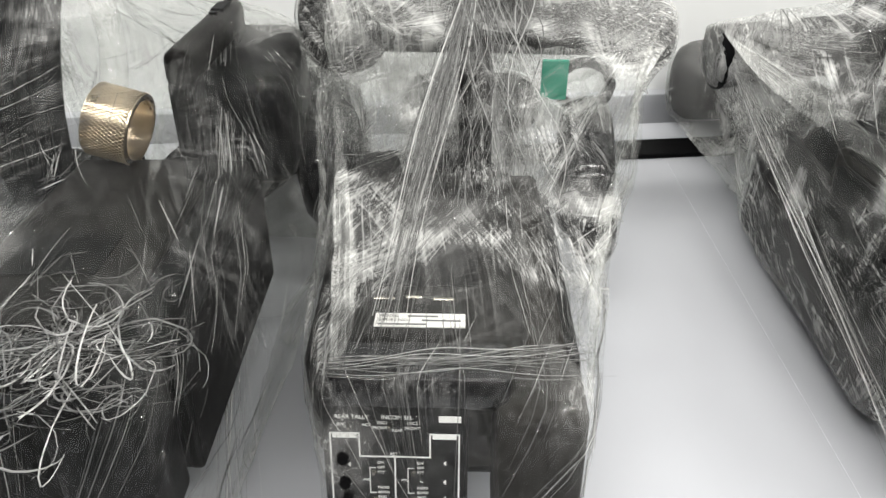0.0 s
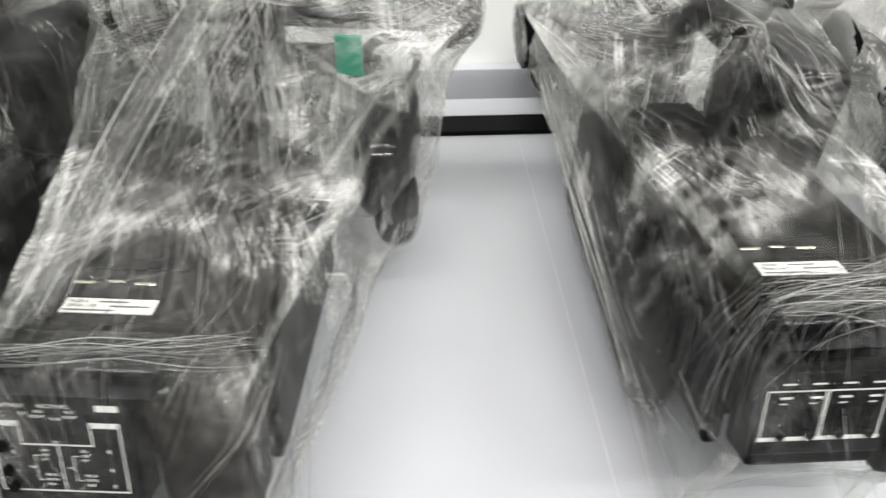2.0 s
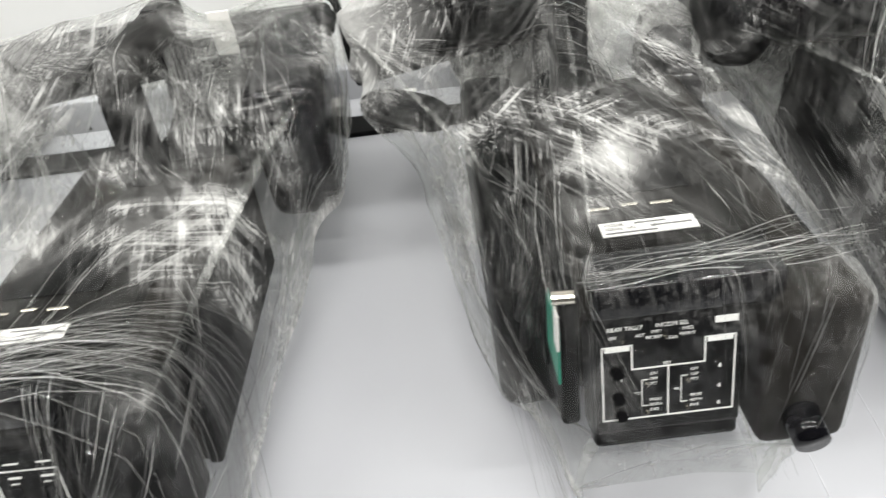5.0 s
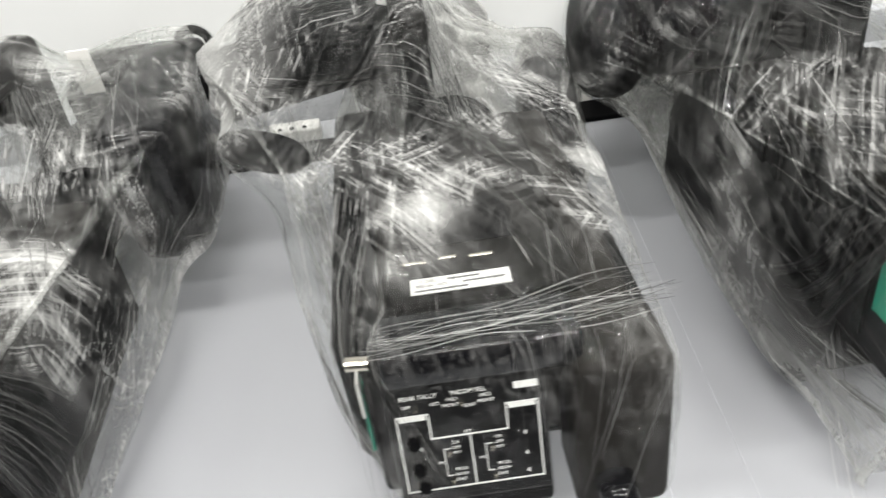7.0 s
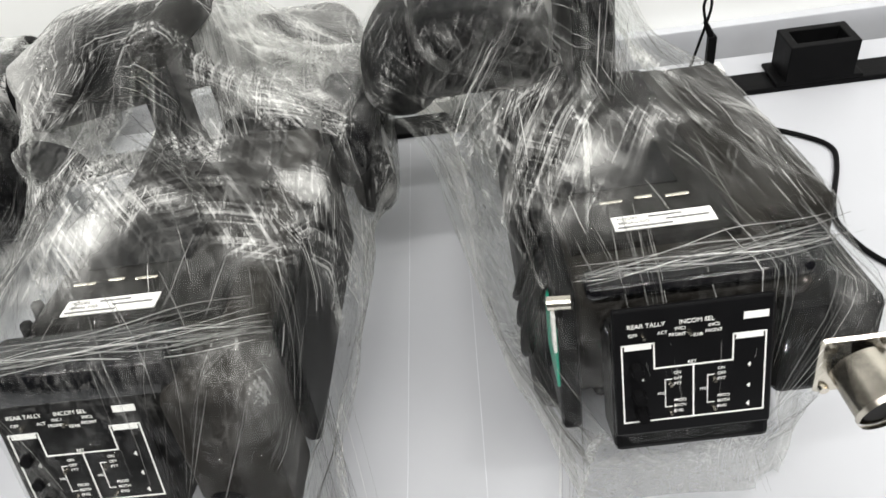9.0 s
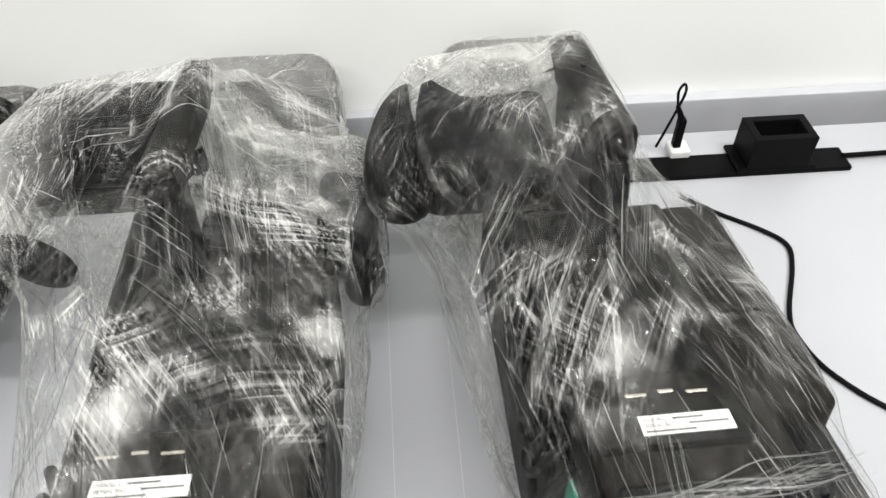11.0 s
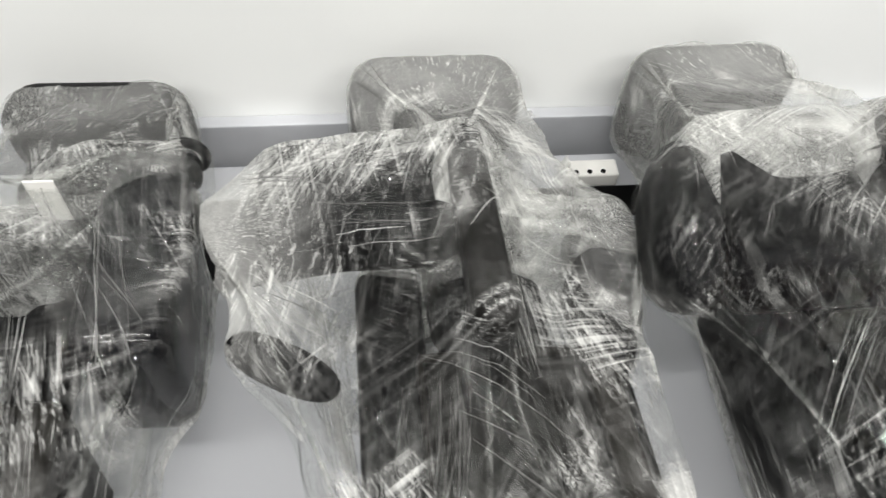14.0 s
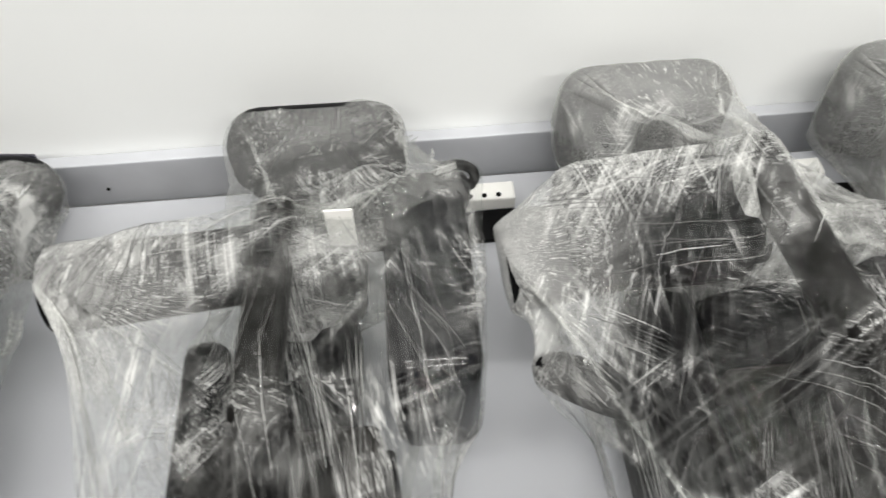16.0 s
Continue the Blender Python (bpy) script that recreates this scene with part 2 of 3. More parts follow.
def add(bm, other, m=None):
    if m is not None:
        bmesh.ops.transform(other, matrix=m, verts=other.verts)
    me = bpy.data.meshes.new("scratch")
    other.to_mesh(me)
    other.free()
    bm.from_mesh(me)
    bpy.data.meshes.remove(me)
    return bm


def rbox(c, s, bevel=0.004, seg=2, m=None, taper=None):
    """A box with rounded edges; taper: the far (y) end's scale in x and z."""
    bm = bmesh.new()
    bmesh.ops.create_cube(bm, size=1)
    for v in bm.verts:
        if taper and v.co.y > 0:
            v.co.x *= taper[0]
            v.co.z *= taper[1]
        v.co = Vector((v.co.x * s[0], v.co.y * s[1], v.co.z * s[2]))
    if bevel > 0:
        bmesh.ops.bevel(bm, geom=list(bm.edges), offset=min(bevel, min(s) * 0.45), segments=seg, profile=0.5, affect="EDGES")
    bmesh.ops.translate(bm, vec=c, verts=bm.verts)
    if m is not None:
        bmesh.ops.transform(bm, matrix=m, verts=bm.verts)
    return bm


def rod(p, q, r0, r1=None, n=20, cap=True):
    bm = bmesh.new()
    p, q = Vector(p), Vector(q)
    bmesh.ops.create_cone(bm, cap_ends=cap, segments=n, radius1=r0, radius2=r0 if r1 is None else r1, depth=(q - p).length)
    turn = (q - p).to_track_quat("Z", "Y").to_matrix().to_4x4()
    bmesh.ops.transform(bm, matrix=Matrix.Translation((p + q) / 2) @ turn, verts=bm.verts)
    return bm


def egg(c, s, power=2.5, m=None, u=28, w=16):
    """A rounded body between an ellipsoid and a box."""
    bm = bmesh.new()
    bmesh.ops.create_uvsphere(bm, u_segments=u, v_segments=w, radius=1)
    for v in bm.verts:
        k = sum(abs(a) ** power for a in v.co) ** (-1 / power)
        v.co = Vector((v.co.x * k * s[0], v.co.y * k * s[1], v.co.z * k * s[2]))
    if m is not None:
        bmesh.ops.transform(bm, matrix=m, verts=bm.verts)
    bmesh.ops.translate(bm, vec=c, verts=bm.verts)
    return bm


def tube(points, r, n=8, steps=8):
    """A round cable along a smooth line through the points."""
    pts = [Vector(p) for p in points]
    line = []
    for i in range(len(pts) - 1):
        a, b, c, d = pts[max(i - 1, 0)], pts[i], pts[i + 1], pts[min(i + 2, len(pts) - 1)]
        for k in range(steps):
            t = k / steps
            line.append(0.5 * (2 * b + (c - a) * t + (2 * a - 5 * b + 4 * c - d) * t * t + (3 * b - a - 3 * c + d) * t ** 3))
    line.append(pts[-1])
    bm = bmesh.new()
    rings = []
    for i, p in enumerate(line):
        way = (line[min(i + 1, len(line) - 1)] - line[max(i - 1, 0)]).normalized()
        side = way.cross(Vector((0.3, 0.2, 1))).normalized()
        up = side.cross(way)
        rings.append([bm.verts.new(p + r * (math.cos(6.2832 * k / n) * side + math.sin(6.2832 * k / n) * up)) for k in range(n)])
    for a, b in zip(rings, rings[1:]):
        for k in range(n):
            bm.faces.new((a[k], a[(k + 1) % n], b[(k + 1) % n], b[k]))
    bm.faces.new(rings[0][::-1]), bm.faces.new(rings[-1])
    return bm


def writing(text, size, u, v, m, mat, parent, name="lettering"):
    """Flat printed letters at (u, v) in the plane m."""
    cu = bpy.data.curves.new("letters", "FONT")
    cu.body, cu.size, cu.extrude = text, size, 0.0001
    ob = bpy.data.objects.new("letters", cu)
    me = bpy.data.meshes.new_from_object(ob)
    bpy.data.objects.remove(ob)
    bm = bmesh.new()
    bm.from_mesh(me)
    bpy.data.meshes.remove(me)
    bmesh.ops.transform(bm, matrix=m @ Matrix.Translation((u, v, 0.0003)), verts=bm.verts)
    return part(name, bm, mat, parent)


def strip2(bm, a, b, w, m, lift=0.0003, t=0.0003):
    """A thin printed bar from a to b in the plane m."""
    a, b = Vector((*a, 0)), Vector((*b, 0))
    d = b - a
    box = rbox((0, 0, 0), (d.length + w, w, t), 0)
    return add(bm, box, m @ Matrix.Translation((a + b) / 2 + Vector((0, 0, lift))) @ Matrix.Rotation(math.atan2(d.y, d.x), 4, "Z"))


# ---- the room ----
def setting(name, bm, mat, label, kind="structure"):
    return tagged(part(name, bm, mat, None), label, name.split("_")[0], kind=kind)


WALL_Y = 0.521
setting("wall_north", rbox((0.7, WALL_Y + 0.06, 1.2), (6.0, 0.12, 2.9), 0), WALL, "smooth white painted wall behind the table")
# added out of view: they close the room and keep reflections dark
setting("wall_south", rbox((0.7, -3.3, 1.2), (6.0, 0.12, 2.9), 0), ROOM, "unseen wall added to close the room, dark to dim reflections")
setting("wall_west", rbox((-2.3, -1.4, 1.2), (0.12, 3.8, 2.9), 0), ROOM, "unseen wall added to close the room, dark to dim reflections")
setting("wall_east", rbox((3.7, -1.4, 1.2), (0.12, 3.8, 2.9), 0), ROOM, "unseen wall added to close the room, dark to dim reflections")
setting("ceiling", rbox((0.7, -1.4, 2.66), (6.0, 3.8, 0.08), 0), CEILING, "unseen ceiling added over the room, dark grey to dim reflections")
setting("floor", rbox((0.7, -1.4, -0.78), (6.0, 3.8, 0.06), 0), FLOOR, "unseen floor added under the table, dark to dim reflections")
trunk = setting("trim_wall_channel", rbox((0.7, WALL_Y - 0.011, -0.012), (5.9, 0.020, 0.080), 0.002), ALUMINIUM, "silver aluminium channel along the foot of the wall")
for sx in (0.138, 0.86, 1.62):
    part("screw", rod((sx, WALL_Y - 0.0205, -0.020), (sx, WALL_Y - 0.0228, -0.020), 0.0025, n=10), DARK, trunk)

table = tagged(new("table"), "long white laminate table with pale seams and black cable slot", "table")
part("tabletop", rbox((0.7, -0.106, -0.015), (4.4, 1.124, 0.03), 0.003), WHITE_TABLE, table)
for sx in (0.991, 1.061, -0.06, 0.30):
    part("seam", rbox((sx, -0.1, 0.0002), (0.0007, 0.86, 0.0006), 0), material("seam_grey", (0.62, 0.63, 0.66), 0.5), table)
for lx in (-1.3, 0.7, 2.7):
    for ly in (-0.55, 0.35):
        part("leg", rbox((lx, ly, -0.39), (0.05, 0.05, 0.72), 0.004), ALUMINIUM, table)

slot = tagged(new("cable_slot"), "flat black cable slot strip along the back of the table", "cable slot")
part("strip", rbox((0.45, 0.368, 0.004), (2.45, 0.047, 0.008), 0.002), BLACK, slot)
part("rod", rod((1.67, 0.37, 0.008), (1.95, 0.375, 0.008), 0.004), BLACK, slot)
grommet = tagged(new("cable_grommet"), "raised black plastic cable grommet with an open slot on top", "grommet")
part("flange", rbox((1.560, 0.374, 0.011), (0.118, 0.06, 0.006), 0.002), BLACK, grommet)
gb = bmesh.new()
rims = []
for wide, deep, z in ((0.046, 0.0285, 0.013), (0.046, 0.0285, 0.065), (0.034, 0.0165, 0.065), (0.034, 0.0165, 0.036)):
    rims.append([gb.verts.new((1.560 + i * wide, 0.3735 + j * deep, z)) for i, j in ((-1, -1), (1, -1), (1, 1), (-1, 1))])
for lower, upper in zip(rims, rims[1:]):
    for k in range(4):
        gb.faces.new((lower[k], lower[(k + 1) % 4], upper[(k + 1) % 4], upper[k]))
gb.faces.new(rims[3])
bmesh.ops.bevel(gb, geom=[e for e in gb.edges if e.calc_length() > 0.02], offset=0.0015, segments=2, profile=0.5, affect="EDGES")
part("collar", gb, BLACK, grommet)


def socket(x):
    s = tagged(new("power_socket"), "small white power socket set behind the black strip", "socket", "sockets behind the table")
    part("block", rbox((x, 0.408, 0.014), (0.075, 0.028, 0.024), 0.003), PAPER, s)
    for k in range(3):
        part("hole", rod((x - 0.02 + 0.018 * k, 0.400, 0.0255), (x - 0.02 + 0.018 * k, 0.400, 0.0272), 0.0034, n=10), BLACK, s)
    return s


for sx in (1.04, 0.64):
    socket(sx)

cable = tagged(part("cable", tube([(1.40, 0.29, 0.02), (1.449, 0.269, 0.004), (1.497, 0.232, 0.004), (1.52, 0.202, 0.004), (1.511, 0.162, 0.004),
                                   (1.479, 0.092, 0.004), (1.473, 0.053, 0.004), (1.494, -0.005, 0.004), (1.56, -0.07, 0.004), (1.72, -0.16, 0.004)], 0.0032), BLACK, None, "", True),
               "thin black cable snaking over the white table", "cable")
plug = tagged(new("plug_lead"), "short black lead with a moulded plug standing in a white socket", "plug")
part("plug_body", rbox((1.425, 0.40, 0.045), (0.012, 0.014, 0.05), 0.003), BLACK, plug)
part("strain_relief", rod((1.423, 0.40, 0.07), (1.413, 0.40, 0.092), 0.005, 0.003, 10), BLACK, plug)
part("lead", tube([(1.414, 0.40, 0.09), (1.409, 0.40, 0.115), (1.415, 0.40, 0.128), (1.42, 0.402, 0.11), (1.41, 0.405, 0.06), (1.40, 0.41, 0.012)], 0.002), BLACK, plug)
part("socket_base", rbox((1.43, 0.40, 0.013), (0.03, 0.03, 0.014), 0.003), PAPER, plug)


# ---- the wrapped video cameras ----
from mathutils.bvhtree import BVHTree


def film_shell(points, hard, tie, seed, pull=0.35, swell=1.0, cell=0.011):
    """Cling film stretched tight over points, drawn in a little towards the solid parts."""
    bm = bmesh.new()
    for p in points:
        bm.verts.new(p)
    res = bmesh.ops.convex_hull(bm, input=bm.verts)
    loose = [v for v in bm.verts if not v.link_faces]
    bmesh.ops.delete(bm, geom=loose, context="VERTS")
    low = [f for f in bm.faces if all(v.co.z < 0.006 for v in f.verts)]
    bmesh.ops.delete(bm, geom=low, context="FACES")
    for _ in range(7):
        far = [e for e in bm.edges if e.calc_length() > cell * 1.5]
        if not far:
            break
        bmesh.ops.subdivide_edges(bm, edges=far, cuts=1)
        bmesh.ops.triangulate(bm, faces=[f for f in bm.faces if len(f.verts) > 3])
    bmesh.ops.recalc_face_normals(bm, faces=bm.faces)
    bm.normal_update()
    tree = BVHTree.FromBMesh(hard)
    moves, room = {}, {}
    for v in bm.verts:
        hit = tree.ray_cast(v.co + v.normal * 0.002, -v.normal, 0.3)
        d = hit[3] - 0.006 if hit[0] is not None else 0.05
        room[v] = max(d, 0)
        moves[v] = min(max(d, 0), 0.10) * pull
    for _ in range(14):
        moves = {v: 0.4 * moves[v] + 0.6 * sum(moves[e.other_vert(v)] for e in v.link_edges) / len(v.link_edges) for v in moves}
    norms = {v: v.normal.copy() for v in bm.verts}
    for v, d in moves.items():
        way = (v.co - tie).normalized()
        k = noise.noise(way * 14 + Vector((seed, 0, 0))) * 0.0035 + noise.noise(v.co * 24 + Vector((0, seed, 0))) * 0.004 + noise.noise(v.co * 70) * 0.0012
        v.co -= norms[v] * min(d - k * swell, room[v])
        v.co.z = max(v.co.z, 0.0015)
    for _ in range(2):
        bmesh.ops.smooth_vert(bm, verts=bm.verts, factor=0.35, use_axis_x=True, use_axis_y=True, use_axis_z=True)
    return bm


def ribbon(bm, line, w):
    """A thin tent-shaped string along a line of points, pointed at both ends."""
    prev, n = None, len(line) - 1
    if n < 2:
        return
    for k, (p, up) in enumerate(line):
        way = line[min(k + 1, n)][0] - line[max(k - 1, 0)][0]
        side = way.cross(up)
        if side.length < 1e-9:
            continue
        side = side.normalized() * w * (0.35 + 0.65 * math.sin(3.1416 * k / n))
        row = (bm.verts.new(p - side), bm.verts.new(p + up * w), bm.verts.new(p + side))
        if prev:
            bm.faces.new((prev[0], prev[1], row[1], row[0])), bm.faces.new((prev[1], prev[2], row[2], row[1]))
        prev = row


def laid_on(tree, chord, axis_z=0.12):
    """Lays a line on the film, out from the camera's long axis; keeps its longest unbroken run."""
    runs, run = [], []
    for p in chord:
        c = Vector((0, p.y, axis_z))
        way = p - c
        if way.length < 1e-5:
            continue
        way.normalize()
        hit = tree.ray_cast(c + way * 0.7, -way, 0.7)
        if hit[0] is None or hit[0].z < 0.004 or (run and (hit[0] - run[-1][0]).length > 0.05):
            runs.append(run)
            run = []
        if hit[0] is not None and hit[0].z >= 0.004:
            up = hit[1] if hit[1].dot(way) > 0 else -hit[1]
            run.append((hit[0] + up * 0.0006, up))
    runs.append(run)
    return max(runs, key=len)


def pleats(tree, ties, count, wraps, seed, ropes=()):
    """Strings of doubled film: fans that run out from the ties, turns round the body, and thick ropes."""
    rnd = random.Random(seed)
    bm = bmesh.new()

    def width():
        return rnd.choice((0.00008, 0.0001, 0.00012, 0.00015, 0.0002, 0.0003))

    done = 0
    while done < count:
        tie = Vector(rnd.choice(ties))
        mid = Vector((rnd.uniform(-0.16, 0.16), rnd.uniform(-0.05, 0.50), rnd.choice((0.27, 0.27, 0.27, 0.16, 0.06))))
        if mid.z < 0.25:
            mid.x = math.copysign(0.2, mid.x)
        way = (tie - mid).normalized() + Vector([rnd.gauss(0, 0.16) for _ in range(3)])
        half, spread = rnd.uniform(0.010, 0.055), rnd.choice((0.004, 0.008, 0.016))
        for _ in range(rnd.choice((1, 3, 6, 9))):
            o = Vector([rnd.gauss(0, spread) for _ in range(3)])
            far = half * rnd.uniform(0.5, 1.2)
            w = way + Vector([rnd.gauss(0, 0.05) for _ in range(3)])
            ribbon(bm, laid_on(tree, [mid + o * 1.5 + w * far * (k / 4 - 1) for k in range(9)]), width())
            done += 1
    for y0, slope, number, spread in wraps:
        for _ in range(number):
            y, m = y0 + rnd.gauss(0, spread), slope + rnd.gauss(0, 0.04)
            a0, a1 = rnd.uniform(-0.3, 1.2), rnd.uniform(1.6, 3.4)
            n = 18
            chord = []
            for k in range(n + 1):
                a = a0 + (a1 - a0) * k / n
                chord.append(Vector((0.2 * math.cos(a), y + m * math.cos(a), 0.12 + 0.2 * math.sin(a))))
            ribbon(bm, laid_on(tree, chord), width())
    for p, q, number, spread in ropes:
        p, q = Vector(p), Vector(q)
        for _ in range(number):
            o, u = Vector([rnd.gauss(0, spread) for _ in range(3)]), rnd.uniform(0, 6.28)
            line = []
            for k in range(17):
                t = k / 16
                swirl = Vector((math.cos(u + 9 * t), math.sin(u + 9 * t), 0)) * spread * 0.8
                line.append((p.lerp(q, t) + o * (0.6 + t) + swirl, Vector((0, -0.4, 0.9))))
            ribbon(bm, line, width() * 1.3)
    return bm


def film_tangle(centre, size, seed, count=150):
    """A heap of loose crumpled film: many small loops of string."""
    rnd = random.Random(seed)
    bm = bmesh.new()
    for _ in range(count):
        c = Vector([rnd.gauss(0, 0.45) * k for k in size]) + Vector(centre)
        u = Vector([rnd.uniform(-1, 1) for _ in range(3)]).normalized()
        v = u.cross(Vector([rnd.uniform(-1, 1) for _ in range(3)])).normalized()
        r, e, a0 = rnd.uniform(0.12, 0.6) * size[0], rnd.uniform(0.3, 1), rnd.uniform(0, 6)
        line = []
        for k in range(15):
            a = a0 + k * rnd.uniform(0.22, 0.32)
            p = c + r * (u * math.cos(a) + v * math.sin(a) * e)
            line.append((Vector((p.x, p.y, centre[2] + (p.z - centre[2]) * 0.6)), Vector((0, -0.4, 0.9))))
        ribbon(bm, line, rnd.choice((0.00015, 0.0002, 0.0003, 0.0004, 0.0006)))
    return bm


def control_panel(cam_ob, m, w, h):
    """The engraved rear panel: m puts its lower left corner; w, h: the size of the white frame."""
    plate = rbox((w * 0.5, h * 0.62, -0.002), (w * 1.12, h * 1.62, 0.004), 0.0015, 2, m)
    panel = part("rear_panel", plate, PANEL, cam_ob, "black engraved control panel with white print")
    bm = bmesh.new()
    t = 0.0009
    pts = [(0, 0), (0, h), (0.225 * w, h), (0.225 * w, 0.68 * h), (0.775 * w, 0.68 * h), (0.775 * w, h), (w, h), (w, 0)]
    for a, b in zip(pts, pts[1:] + pts[:1]):
        strip2(bm, a, b, t, m)
    strip2(bm, (0.5 * w, 0), (0.5 * w, 0.68 * h), t, m)
    for u in (0.1125, 0.8875):
        strip2(bm, (u * w - 0.075 * w, 0.965 * h), (u * w + 0.075 * w, 0.965 * h), 0.0032, m)
    for u in (0.30, 0.60):
        for lo, hi in ((0.16, 0.52),):
            strip2(bm, (u * w, lo * h), (u * w, hi * h), 0.0005, m)
            strip2(bm, (u * w, hi * h), ((u + 0.045) * w, hi * h), 0.0005, m)
            strip2(bm, (u * w, lo * h), ((u + 0.045) * w, lo * h), 0.0005, m)
    for u, v in ((0.90, 0.60), (0.90, 0.33), (0.90, 0.09), (0.15, 0.56), (0.15, 0.30), (0.15, 0.06)):
        for k in range(4):
            strip2(bm, ((u - 0.018 + 0.005 * k) * w, (v - 0.008 * k) * h), ((u - 0.018 + 0.005 * k) * w, (v + 0.008 * k) * h), 0.0005, m)
    strip2(bm, (0.87 * w, 1.21 * h), (0.985 * w, 1.21 * h), 0.0046, m)
    part("panel_line", bm, INK, panel)
    for text, size, u, v, mat in (("REAR TALLY", 0.0040, 0.04, 1.20, INK), ("INCOM SEL", 0.0040, 0.40, 1.20, INK), ("CALL", 0.0036, 0.875, 1.187, GREY_INK),
                                  ("OFF", 0.003, 0.05, 1.10, INK), ("ACT", 0.003, 0.25, 1.10, INK), ("INC1", 0.003, 0.37, 1.13, INK),
                                  ("FRONT", 0.003, 0.33, 1.06, INK), ("REAR", 0.003, 0.48, 1.03, INK), ("INC2", 0.003, 0.60, 1.13, INK),
                                  ("FRONT", 0.003, 0.58, 1.06, INK), ("RET", 0.003, 0.46, 0.70, INK),
                                  ("ON", 0.0028, 0.36, 0.58, INK), ("OFF", 0.0028, 0.36, 0.51, INK), ("PTT", 0.0028, 0.36, 0.44, INK),
                                  ("ON", 0.0028, 0.67, 0.58, INK), ("OFF", 0.0028, 0.67, 0.51, INK), ("PTT", 0.0028, 0.67, 0.44, INK),
                                  ("PROD", 0.0028, 0.36, 0.22, INK), ("BOTH", 0.0028, 0.36, 0.15, INK), ("ENG", 0.0028, 0.36, 0.08, INK),
                                  ("PROD", 0.0028, 0.67, 0.22, INK), ("BOTH", 0.0028, 0.67, 0.15, INK), ("ENG", 0.0028, 0.67, 0.08, INK),
                                  ("MIC", 0.0028, 0.245, 0.33, INK), ("MIC", 0.0028, 0.545, 0.33, INK)):
        writing(text, size, u * w, v * h, m, mat, panel)
    for u, v, r in ((0.10, 0.70, 0.0042), (0.11, 0.36, 0.0042), (0.13, 0.12, 0.0042)):
        q = m @ Vector((u * w, v * h, 0))
        ax = m.to_3x3() @ Vector((0, 0, 1))
        part("knob", rod(q, q + ax * 0.007, r, r * 0.85, 16), BLACK, panel, "small black control knob")
    for u, v in ((0.15, 1.10), (0.47, 1.10), (0.335, 0.475), (0.335, 0.10), (0.645, 0.475), (0.645, 0.10)):
        q = m @ Vector((u * w, v * h, 0))
        ax = m.to_3x3() @ Vector((0, 0, 1))
        part("switch", rod(q, q + ax * 0.004, 0.0014, 0.0011, 8), STEEL, panel)
    return panel


def display_panel(cam_ob, m, w, h):
    plate = rbox((w * 0.5, h * 0.5, -0.002), (w * 1.14, h * 1.7, 0.004), 0.0015, 2, m)
    panel = part("rear_panel", plate, PANEL, cam_ob, "black control panel with four dark windows")
    bm = bmesh.new()
    for x0, x1 in ((0, 0.49), (0.51, 1)):
        for a, b in (((x0, 0), (x0, 1)), ((x0, 1), (x1, 1)), ((x1, 1), (x1, 0))):
            strip2(bm, (a[0] * w, a[1] * h), (b[0] * w, b[1] * h), 0.0009, m)
    strip2(bm, (0, 0), (w, 0), 0.0032, m)
    for k in range(4):
        strip2(bm, ((0.12 + 0.25 * k) * w, 0.86 * h), ((0.2 + 0.25 * k) * w, 0.86 * h), 0.0016, m)
        strip2(bm, ((0.12 + 0.25 * k) * w, 1.14 * h), ((0.22 + 0.25 * k) * w, 1.14 * h), 0.0012, m)
        strip2(bm, ((0.12 + 0.25 * k) * w, 0.74 * h), ((0.17 + 0.25 * k) * w, 0.74 * h), 0.0009, m)
    part("panel_line", bm, INK, panel)
    for k in range(4):
        part("window", rbox(((0.13 + 0.25 * k) * w, 0.42 * h, 0.001), (0.10 * w, 0.5 * h, 0.002), 0.0006, 1, m), GLOSS_BLACK, panel)
        q, ax = m @ Vector(((0.15 + 0.25 * k) * w, 0.12 * h, 0)), m.to_3x3() @ Vector((0, 0, 1))
        part("knob", rod(q, q + ax * 0.005, 0.0035, 0.003, 12), DARK, panel)
    return panel


TILT = -8.0


